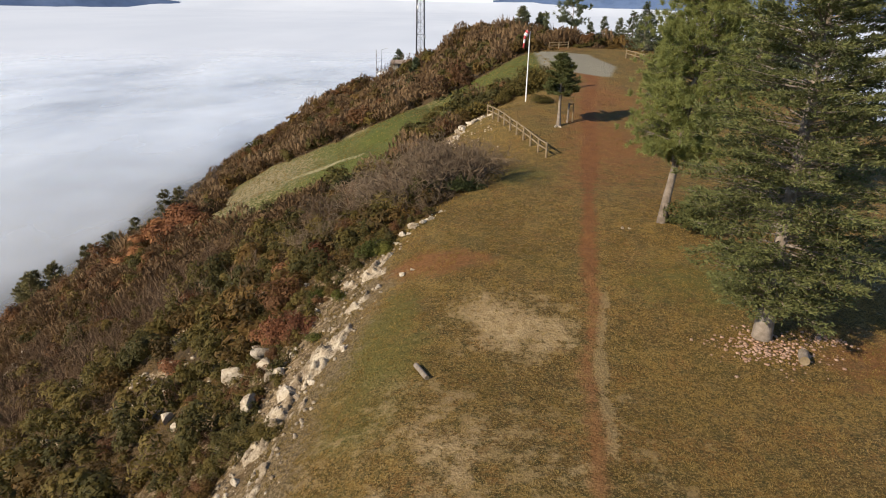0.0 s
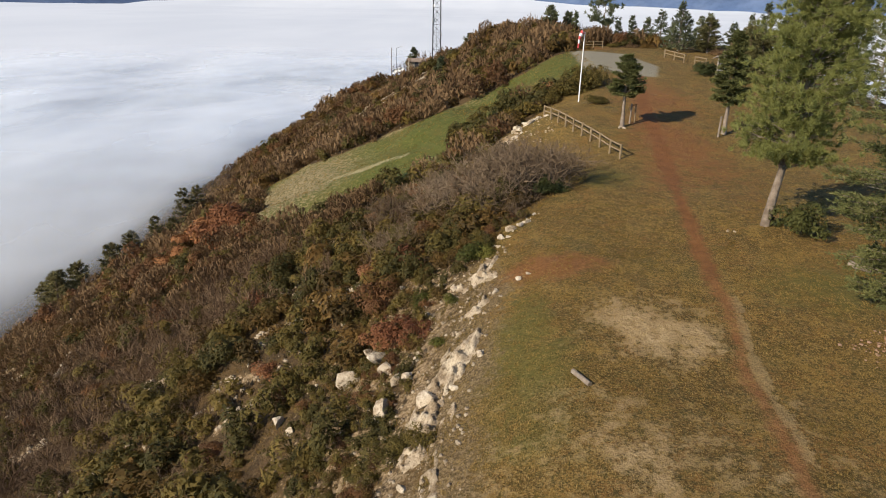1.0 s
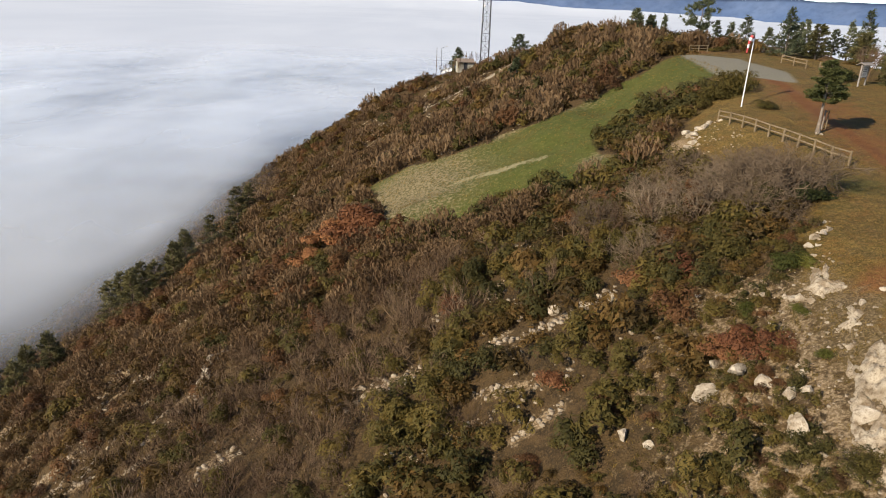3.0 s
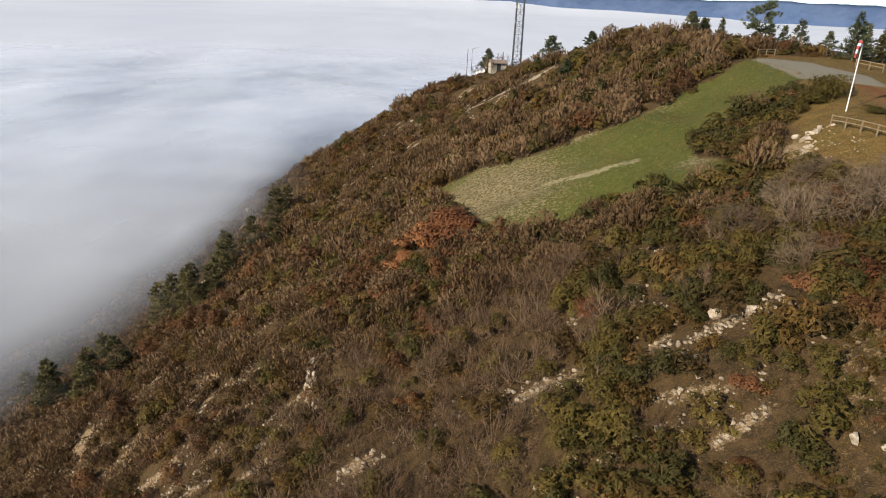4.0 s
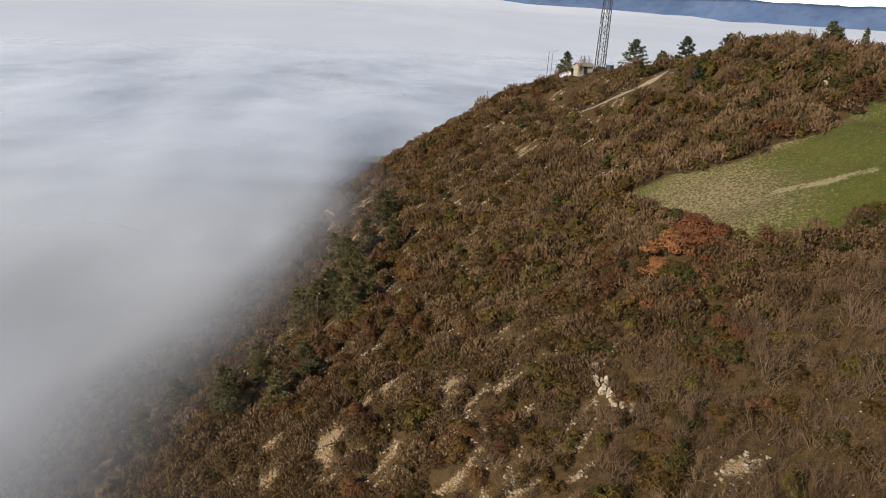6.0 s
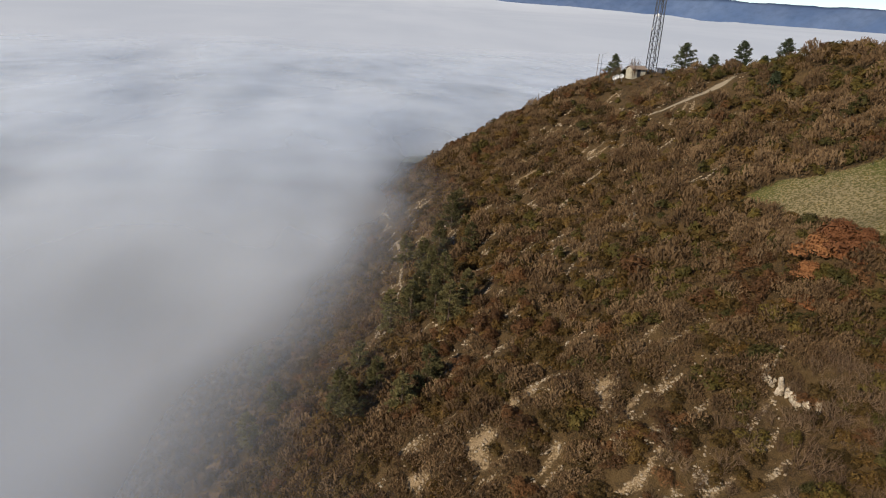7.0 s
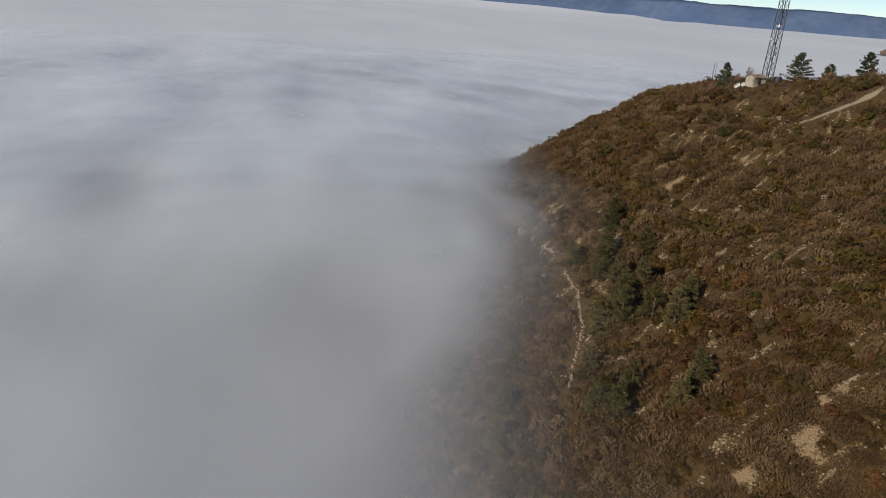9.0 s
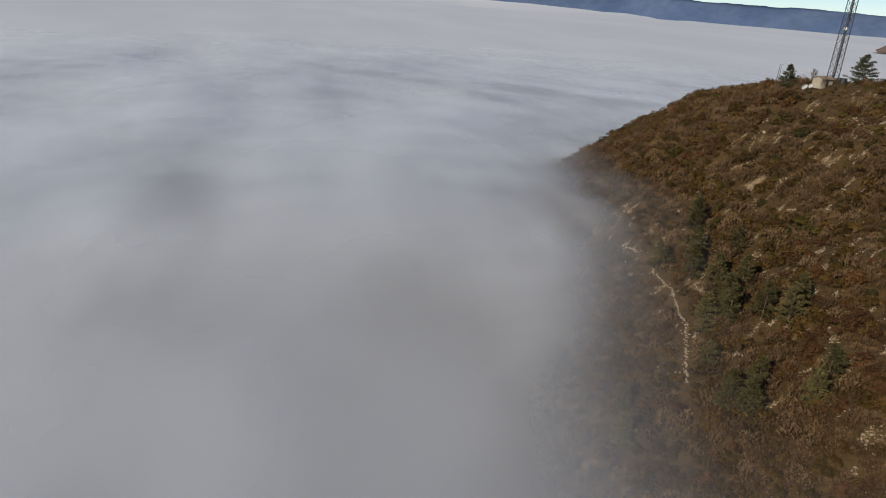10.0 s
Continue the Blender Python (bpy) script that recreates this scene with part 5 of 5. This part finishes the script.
pb = np.concatenate([np.stack([b[0] + rngs.normal(0, b[2] * 0.7, 60), b[1] + rngs.normal(0, b[3] * 0.8, 60)], -1) for b in BARE])
scree("patch_scree", "pale stones on the bare patches of the slope", pb, rngs.choice([0.04, 0.07, 0.12, 0.22], len(pb)), M["rubble"], 33)
pc = np.stack([rngs.normal(10.0, 0.8, 420), rngs.normal(19.6, 0.55, 420)], -1)
pc = np.concatenate([pc, np.stack([rngs.normal(12.3, 0.45, 90), rngs.normal(20.3, 0.25, 90)], -1)])
scree("tree_stones", "heap of pinkish stones round the foot of the cedar", pc, rngs.choice([0.02, 0.03, 0.045, 0.065], len(pc)), M["pinkstone"], 34)
pf = np.stack([rngs.normal(0.4, 1.2, 110), rngs.normal(52.5, 2.6, 110)], -1)
scree("fence_scree", "pale rubble on the bank under the fence", pf, rngs.choice([0.02, 0.03, 0.05, 0.09], len(pf)), M["rubble"], 35)
wp = []
for (ax, ay), (bx, by) in zip(WALL, WALL[1:]):
    for k in np.arange(0, 1, 0.17 / math.hypot(bx - ax, by - ay)):
        if smooth_noise(ax + (bx - ax) * k, ay + (by - ay) * k, 4.0, 91) > -0.10:
            wp.append((ax + (bx - ax) * k + rngs.normal(0, 0.16), ay + (by - ay) * k + rngs.normal(0, 0.12)))
scree("stone_wall", "tumbled dry stone wall running down into the fog", np.array(wp), rngs.choice([0.09, 0.14, 0.22], len(wp)), M["rubble"], 36)
tp = []
for (ax, ay), (bx, by) in zip(TERRACE, TERRACE[1:]):
    for k in np.arange(0, 1, 0.4 / math.hypot(bx - ax, by - ay)):
        if smooth_noise(ax + (bx - ax) * k, ay + (by - ay) * k, 2.6, 92) > -0.2:
            tp.append((ax + (bx - ax) * k + rngs.normal(0, 0.4), ay + (by - ay) * k + rngs.normal(0, 0.4)))
scree("terrace_stones", "line of pale stones along an old terrace", np.array(tp), rngs.choice([0.10, 0.17, 0.30], len(tp)), M["rubble"], 37)


# ---- grass ----
def blades(name, label, x0, x1, y0, y1, count, tall, seed, keep, per=9, loose=0.05, leaf=None, tone=0.38):
    """Grass in tufts of several leaning blades, one mesh."""
    g = np.random.default_rng(seed)
    c = np.stack([g.uniform(x0, x1, count // per), g.uniform(y0, y1, count // per)], -1)
    c = c[keep(c[:, 0], c[:, 1], g)]
    size = np.repeat(g.uniform(0.5, 1.4, len(c)), per)
    hue = np.repeat(g.normal(0, 0.10, len(c)), per)
    c = np.repeat(c, per, axis=0)
    n = len(c)
    p = c + g.normal(0, loose, (n, 2)) * size[:, None]
    base = np.stack([p[:, 0], p[:, 1], height(p[:, 0], p[:, 1]) - 0.01], -1)
    a = g.uniform(0, 6.28, n)
    w = g.uniform(0.006, 0.011, n) * (tall / 0.06) ** 0.5
    side = np.stack([np.cos(a) * w, np.sin(a) * w, 0 * a], -1)
    out = (p - c) / loose
    tip = base + np.stack([out[:, 0] * tall * 0.45 + g.normal(0, tall * 0.25, n), out[:, 1] * tall * 0.45 + g.normal(0, tall * 0.25, n), tall * size * g.uniform(0.6, 1.2, n)], -1)
    v = np.stack([base - side, base + side, tip], 1).reshape(-1, 3)
    patch = smooth_noise(p[:, 0], p[:, 1], 1.1, 61) * 0.34 + smooth_noise(p[:, 0], p[:, 1], 4, 62) * 0.22 + tone + 1.5 * hue
    ob = new(name, tri_mesh(name, v, M[leaf or "grass"], {"tint": np.repeat(np.clip(patch, 0.02, 0.98), 3)}))
    return tagged(ob, label, "grass", kind="stuff")


def on_lawn(x, y, g):
    return (lawn(x, y) > 0.6) & (to_line(x, y, TRACK) > 0.55 + 0.2 * smooth_noise(x, y, 0.8, 63)) & (smooth_noise(x, y, 0.7, 64) > -0.55 + 0.5 * g.random(len(x))) & ((np.maximum(blob(x, y, 1.9, 21.0, 2.3, 2.6), 0.5 * blob(x, y, 0.6, 14.2, 3.4, 2.6)) < 0.1) | (g.random(len(x)) < 0.35))


blades("lawn_grass", "short olive and straw-coloured grass of the ridge", -6, 16, 9, 30, 220000, 0.048, 41, on_lawn)
blades("lawn_tufts", "darker tufts of coarse grass on the lawn", -6, 16, 9, 34, 110000, 0.060, 47, on_lawn, per=14, loose=0.045, tone=0.06)
blades("far_lawn_grass", "short olive and straw-coloured grass of the ridge", -6, 20, 30, 62, 110000, 0.060, 42, on_lawn)
blades("bank_grass", "dry straw and brown grass on the stony bank", -16, 3, 12, 58, 110000, 0.13, 44, lambda x, y, g: (lawn(x, y) < 0.8) & (x > shrub_line(y) - 5.5) & (smooth_noise(x, y, 1.1, 67) > -0.3), tone=0.72)
blades("slope_litter", "dry brown grass and low heath between the shrubs", -95, -8, 28, 100, 150000, 0.26, 45, lambda x, y, g: (lawn(x, y) < -2) & (inside(x, y, FIELD) < -0.5) & (bare_at(x, y) < 0.1) & (y > (10.5 - height(x, y)) / 0.87 - 5) & (height(x, y) > -57), per=5, loose=0.22, leaf="heath")
blades("far_slope_litter", "dry brown grass and low heath between the shrubs", -85, -8, 100, 190, 50000, 0.42, 46, lambda x, y, g: (lawn(x, y) < -2) & (bare_at(x, y) < 0.1) & (to_line(x, y, ROAD) > 2.0) & (height(x, y) > -57), per=5, loose=0.3, leaf="heath")
blades("field_grass", "short green grass of the sloping field", -32, 10, 58, 89, 60000, 0.12, 43, lambda x, y, g: inside(x, y, FIELD) > 0)


# ---- built things ----
def beam(bm, a, b, w, d=None):
    """A squared bar from a to b."""
    a, b = Vector(a), Vector(b)
    axis = (b - a).normalized()
    ref = Vector((0, 0, 1)) if abs(axis.z) < 0.95 else Vector((1, 0, 0))
    s = axis.cross(ref).normalized() * (w / 2)
    u = s.normalized().cross(axis).normalized() * ((d or w) / 2)
    vs = [bm.verts.new(p + i * s + j * u) for p in (a, b) for i, j in ((-1, -1), (1, -1), (1, 1), (-1, 1))]
    for f in ((0, 1, 2, 3), (7, 6, 5, 4), (0, 4, 5, 1), (1, 5, 6, 2), (2, 6, 7, 3), (3, 7, 4, 0)):
        bm.faces.new([vs[k] for k in f])


def round_bar(bm, a, b, r0, r1=None, sides=10):
    a, b = Vector(a), Vector(b)
    m = Matrix.Translation((a + b) / 2) @ (b - a).to_track_quat("Z", "Y").to_matrix().to_4x4()
    bmesh.ops.create_cone(bm, cap_ends=True, segments=sides, radius1=r0, radius2=r0 if r1 is None else r1, depth=(b - a).length, matrix=m)


def bar_part(name, a, b, r, material, parent, label="", square=False, r1=None):
    bm = bmesh.new()
    if square:
        beam(bm, a, b, r * 2)
        bmesh.ops.bevel(bm, geom=bm.edges[:], offset=r * 0.18, segments=1, affect="EDGES")
    else:
        round_bar(bm, a, b, r, r1)
    return part(name, bm, material, parent, label)


def fence(label, ends, count, tall, skip=()):
    (ax, ay), (bx, by) = ends
    root = thing("wooden_fence", label, "fence", at=Matrix.Translation((ax, ay, z_at(ax, ay))))
    o = Vector((ax, ay, z_at(ax, ay)))
    pts = [Vector((ax + (bx - ax) * k / (count - 1), ay + (by - ay) * k / (count - 1), 0)) for k in range(count)]
    for p in pts:
        p.z = z_at(p.x, p.y)
    for k, p in enumerate(pts):
        q = p - o
        bar_part("post", q - Vector((0, 0, 0.25)), q + Vector((0.02 * math.sin(k * 2.1), 0.02 * math.cos(k * 3.1), tall)), 0.074, M["wood"], root)
    for k in range(count - 1):
        if k in skip:
            continue
        for hh in (tall - 0.10, tall * 0.52):
            bar_part("rail", pts[k] - o + Vector((0.05, 0, hh)), pts[k + 1] - o + Vector((0.05, 0, hh)), 0.056, M["wood"], root)
    return root


fence("weathered post and rail fence along the top of the bank", ((5.3, 43.1), (1.8, 56.6)), 10, 1.0)
fence("low wooden fence at the back of the lawn", ((19.1, 83.3), (21.8, 76.6)), 5, 1.0, (2,))
fence("short wooden rail fence by the knoll", ((10.8, 91.8), (13.4, 92.4)), 3, 0.9)


def windsock(x, y, tall):
    z = z_at(x, y)
    root = thing("windsock", "red and white windsock hanging limp on a white pole", "windsock", at=Matrix.Translation((x, y, z)))
    bar_part("pole", (0, 0, -0.3), (0.05, 0.05, tall), 0.06, M["whitepaint"], root, r1=0.045)
    bm = bmesh.new()
    bmesh.ops.create_cone(bm, cap_ends=False, segments=16, radius1=0.215, radius2=0.21, depth=0.05, matrix=Matrix.Translation((-0.12, 0, tall - 0.02)) @ Matrix.Rotation(1.2, 4, "Y"))
    part("hoop", bm, M["steel"], root)
    prev = Vector((-0.12, 0, tall))
    d = Vector((-0.14, -0.05, -0.16))
    for k in range(5):
        nxt = prev + d
        d = Vector((d.x * 0.62, d.y * 0.8, d.z - 0.055))
        bm = bmesh.new()
        r0, r1 = 0.19 - 0.024 * k, 0.19 - 0.024 * (k + 1)
        m = Matrix.Translation((prev + nxt) / 2) @ (nxt - prev).to_track_quat("Z", "Y").to_matrix().to_4x4()
        bmesh.ops.create_cone(bm, cap_ends=False, segments=14, radius1=r0, radius2=r1, depth=(nxt - prev).length * 1.05, matrix=m)
        for v in bm.verts:
            v.co += Vector((noise.noise(v.co * 5), noise.noise(v.co * 5 + Vector((9, 0, 0))), 0)) * 0.05
        part("sock_band", bm, M["redcloth"] if k % 2 == 0 else M["whitecloth"], root, "red cloth band" if k % 2 == 0 else "white cloth band")
        prev = nxt
    return root


windsock(5.3, 60.6, 6.0)


def info_board(x, y, turn):
    root = thing("information_board", "wooden notice board with a small roof and white poster", "sign", at=Matrix.Translation((x, y, z_at(x, y))) @ Matrix.Rotation(turn, 4, "Z"))
    for sx in (-0.62, 0.62):
        bar_part("post", (sx, 0, -0.2), (sx, 0, 2.2), 0.07, M["greywood"], root, square=True)
    bm = bmesh.new()
    beam(bm, (-0.56, -0.03, 1.4), (0.56, -0.03, 1.4), 0.05, 1.25)
    part("panel", bm, M["darkwood"], root)
    bm = bmesh.new()
    beam(bm, (-0.48, -0.07, 1.4), (0.48, -0.07, 1.4), 0.012, 1.1)
    board = part("poster", bm, M["paper"], root, "white printed poster")
    for k in range(5):
        bm = bmesh.new()
        beam(bm, (-0.36, -0.082, 1.78 - 0.17 * k), (0.30 - 0.1 * (k % 2), -0.082, 1.78 - 0.17 * k), 0.006, 0.05)
        part("print_bar", bm, M["dark"], board)
    for s in (-1, 1):
        bm = bmesh.new()
        beam(bm, (-0.95, s * 0.27, 2.27), (0.95, s * 0.27, 2.27), 0.62, 0.05)
        bmesh.ops.rotate(bm, verts=bm.verts, cent=(0, 0, 2.36), matrix=Matrix.Rotation(-s * 0.42, 3, "X"))
        part("roof_board", bm, M["greywood"], root)
    return root


info_board(21.0, 69.6, 0.55)


def stake_pair(x, y, label, twin=True):
    root = thing("tree_stake", label, "stake", at=Matrix.Translation((x, y, z_at(x, y))))
    bar_part("post", (0, 0, -0.2), (0.05, 0, 1.5), 0.07, M["palebark"], root)
    if twin:
        bar_part("post", (0.42, 0.2, -0.2), (0.42, 0.2, 1.45), 0.05, M["wood"], root)
        bar_part("crossbar", (0.03, 0, 1.35), (0.42, 0.2, 1.4), 0.04, M["wood"], root)
    return root


stake_pair(7.8, 51.6, "pair of wooden stakes with a crossbar beside the young cedar")
stake_pair(13.5, 48.4, "stout pale wooden stake beside the tall young cedar", False)
stake_pair(21.6, 58.0, "thin wooden stake standing in the grass", False)


def fallen_log(x, y, turn, length, r, label):
    root = thing("log", label, "log", at=Matrix.Translation((x, y, z_at(x, y) + r * 0.85)) @ Matrix.Rotation(turn, 4, "Z"))
    rg = np.random.default_rng(int(abs(x * 100)))
    t = np.linspace(-0.5, 0.5, 7)
    a = np.arange(12) / 12 * 2 * np.pi
    v = np.concatenate([np.stack([np.full(12, k * length), np.cos(a) * r * (1 + 0.08 * rg.normal(size=12)), np.sin(a) * r * (1 + 0.08 * rg.normal(size=12))], -1) for k in t])
    q = [(i * 12 + j, i * 12 + (j + 1) % 12, (i + 1) * 12 + (j + 1) % 12, (i + 1) * 12 + j) for i in range(6) for j in range(12)]
    part("bark_body", mesh_of("bark_body", v, np.array(q), np.full(len(q), 4), M["palebark"], None, True), M["palebark"], root)
    for s, i in ((-1, 0), (1, 6)):
        bm = bmesh.new()
        bmesh.ops.create_circle(bm, cap_ends=True, segments=12, radius=r * 0.97, matrix=Matrix.Translation((s * length * 0.503, 0, 0)) @ Matrix.Rotation(s * math.pi / 2, 4, "Y"))
        part("cut_end", bm, M["wood"], root, "pale sawn end")
    return root


fallen_log(-1.25, 18.1, 2.05, 0.88, 0.085, "short weathered log lying on the grass")
fallen_log(11.3, 25.6, 2.2, 0.9, 0.14, "short pale log lying near the pine")
fallen_log(10.9, 19.0, 1.2, 0.6, 0.16, "brown wood stump among the stones")


def lattice_mast(name, label, x, y, tall, wide, step):
    root = thing(name, label, "mast", at=Matrix.Translation((x, y, z_at(x, y))))
    h = wide / 2
    feet = [(-h, -h), (h, -h), (h, h), (-h, h)]
    for fx_, fy_ in feet:
        bar_part("leg", (fx_, fy_, -0.3), (fx_ * 0.7, fy_ * 0.7, tall), 0.12, M["maststeel"], root)
    for k in range(int(tall / step)):
        z0, z1 = k * step, (k + 1) * step
        s0, s1 = 1 - 0.3 * z0 / tall, 1 - 0.3 * z1 / tall
        bm = bmesh.new()
        for i in range(4):
            a, b = feet[i], feet[(i + 1) % 4]
            p, q = (a, b) if k % 2 else (b, a)
            beam(bm, (p[0] * s0, p[1] * s0, z0), (q[0] * s1, q[1] * s1, z1), 0.09)
            beam(bm, (a[0] * s1, a[1] * s1, z1), (b[0] * s1, b[1] * s1, z1), 0.06)
        part("brace", bm, M["maststeel"], root)
    bm = bmesh.new()
    beam(bm, (0.0, -h * 0.5, 0.1), (0.0, -h * 0.4, tall), 0.28, 0.05)
    part("cable_tray", bm, M["dark"], root, "dark cable ladder")
    for z, a in ((7.5, 0.3), (11.0, 2.4), (14.5, 4.0)):
        bm = bmesh.new()
        bmesh.ops.create_cone(bm, cap_ends=True, segments=14, radius1=0.42, radius2=0.42, depth=0.28, matrix=Matrix.Translation((math.cos(a) * h * 1.05, math.sin(a) * h * 1.05, z)) @ Matrix.Rotation(a, 4, "Z") @ Matrix.Rotation(math.pi / 2, 4, "Y"))
        bmesh.ops.bevel(bm, geom=bm.edges[:], offset=0.04, segments=2, affect="EDGES")
        part("antenna_drum", bm, M["whitepaint"], root, "white drum antenna")
    return root


lattice_mast("radio_mast", "tall grey steel lattice radio mast on the knoll", -12.0, 174.2, 34, 2.1, 2.0)
lattice_mast("far_mast", "pale steel lattice mast behind the trees", 52.5, 112.0, 26, 3.6, 2.6)


def hut(x, y, turn):
    root = thing("mast_hut", "small cream rendered hut with a tiled roof beside the mast", "hut", at=Matrix.Translation((x, y, z_at(x, y))) @ Matrix.Rotation(turn, 4, "Z"))
    w, d, hh, t = 3.8, 3.0, 1.9, 0.22
    for name, a, b in (("wall", (-w / 2, -d / 2), (w / 2, -d / 2)), ("wall", (w / 2, -d / 2 + t), (w / 2, d / 2 - t)), ("wall", (w / 2, d / 2), (-w / 2, d / 2)), ("wall", (-w / 2, d / 2 - t), (-w / 2, -d / 2 + t))):
        bm = bmesh.new()
        beam(bm, (a[0], a[1], hh / 2 - 0.3), (b[0], b[1], hh / 2 - 0.3), t, hh + 0.6)
        part(name, bm, M["render"], root)
    for s in (-1, 1):
        bm = bmesh.new()
        beam(bm, (-w / 2 - 0.3, s * 1.0, hh + 0.42), (w / 2 + 0.3, s * 1.0, hh + 0.42), 2.25, 0.12)
        bmesh.ops.rotate(bm, verts=bm.verts, cent=(0, s * 1.0, hh + 0.42), matrix=Matrix.Rotation(-s * 0.33, 3, "X"))
        part("roof", bm, M["tiles"], root)
    for s in (-1, 1):
        bm = bmesh.new()
        vs = [bm.verts.new(p) for p in ((s * (w / 2 - 0.02), -d / 2, hh), (s * (w / 2 - 0.02), d / 2, hh), (s * (w / 2 - 0.02), 0, hh + 0.62))]
        f = bm.faces.new(vs)
        r = bmesh.ops.extrude_face_region(bm, geom=[f])
        bmesh.ops.translate(bm, verts=[g for g in r["geom"] if isinstance(g, bmesh.types.BMVert)], vec=(-s * t, 0, 0))
        part("gable", bm, M["render"], root)
    bm = bmesh.new()
    beam(bm, (-0.5, -d / 2 - 0.115, 1.0), (0.45, -d / 2 - 0.115, 1.0), 0.05, 2.0)
    door = part("door", bm, M["dark"], root, "dark metal door")
    bar_part("handle", (0.34, -d / 2 - 0.17, 0.98), (0.34, -d / 2 - 0.17, 1.1), 0.02, M["steel"], door)
    return root


hut(-17.0, 171.4, 0.15)
for i, (x, y) in enumerate([(-20.6, 171.0), (-21.6, 171.6), (-22.4, 171.2)]):
    root = thing("antenna_dish", "white dish antenna on a short post beside the hut", "antenna", "dishes beside the hut", at=Matrix.Translation((x, y, z_at(x, y))))
    bar_part("post", (0, 0, -0.3), (0, 0, 1.5), 0.06, M["steel"], root)
    bm = bmesh.new()
    bmesh.ops.create_uvsphere(bm, u_segments=18, v_segments=10, radius=0.75)
    bmesh.ops.delete(bm, geom=[v for v in bm.verts if v.co.z > -0.35], context="VERTS")
    bmesh.ops.transform(bm, matrix=Matrix.Translation((-0.1, -0.45, 1.6)) @ Matrix.Rotation(radians(100), 4, "X"), verts=bm.verts)
    bmesh.ops.solidify(bm, geom=bm.faces[:], thickness=0.04)
    part("dish", bm, M["whitepaint"], root)
root = thing("equipment_cabinet", "dark equipment cabinet at the foot of the mast", "cabinet", at=Matrix.Translation((-9.8, 172.6, z_at(-9.8, 172.6))))
bm = bmesh.new()
beam(bm, (-0.9, 0, 0.7), (0.9, 0, 0.7), 0.9, 1.6)
bmesh.ops.bevel(bm, geom=bm.edges[:], offset=0.03, segments=1, affect="EDGES")
part("body", bm, M["dark"], root)
bm = bmesh.new()
beam(bm, (-0.82, -0.47, 0.75), (-0.02, -0.47, 0.75), 0.03, 1.35)
part("door", bm, M["steel"], root)


def lamp_post(x, y, tall):
    root = thing("street_lamp", "grey street lamp on a bent pole near the hut", "street lamp", at=Matrix.Translation((x, y, z_at(x, y))))
    bar_part("pole", (0, 0, -0.3), (0, 0, tall), 0.08, M["steel"], root, r1=0.05)
    bar_part("arm", (0, 0, tall), (1.2, 0, tall + 0.5), 0.04, M["steel"], root)
    bm = bmesh.new()
    beam(bm, (1.1, 0, tall + 0.5), (1.75, 0, tall + 0.58), 0.22, 0.10)
    bmesh.ops.bevel(bm, geom=bm.edges[:], offset=0.03, segments=1, affect="EDGES")
    part("lamp_head", bm, M["whitepaint"], root)
    return root


lamp_post(-23.0, 182.0, 8.2)
for i, (x, y, tall) in enumerate([(-24.3, 181.0, 8.7), (-40.5, 178.0, 4.2)]):
    root = thing("utility_pole", "plain dark wooden pole on the slope", "pole", "poles on the slope", at=Matrix.Translation((x, y, z_at(x, y))))
    bar_part("pole", (0, 0, -0.4), (0.1, 0, tall), 0.09, M["darkwood"], root, r1=0.07)
    bar_part("cap", (0.1, 0, tall), (0.1, 0, tall + 0.06), 0.08, M["steel"], root)
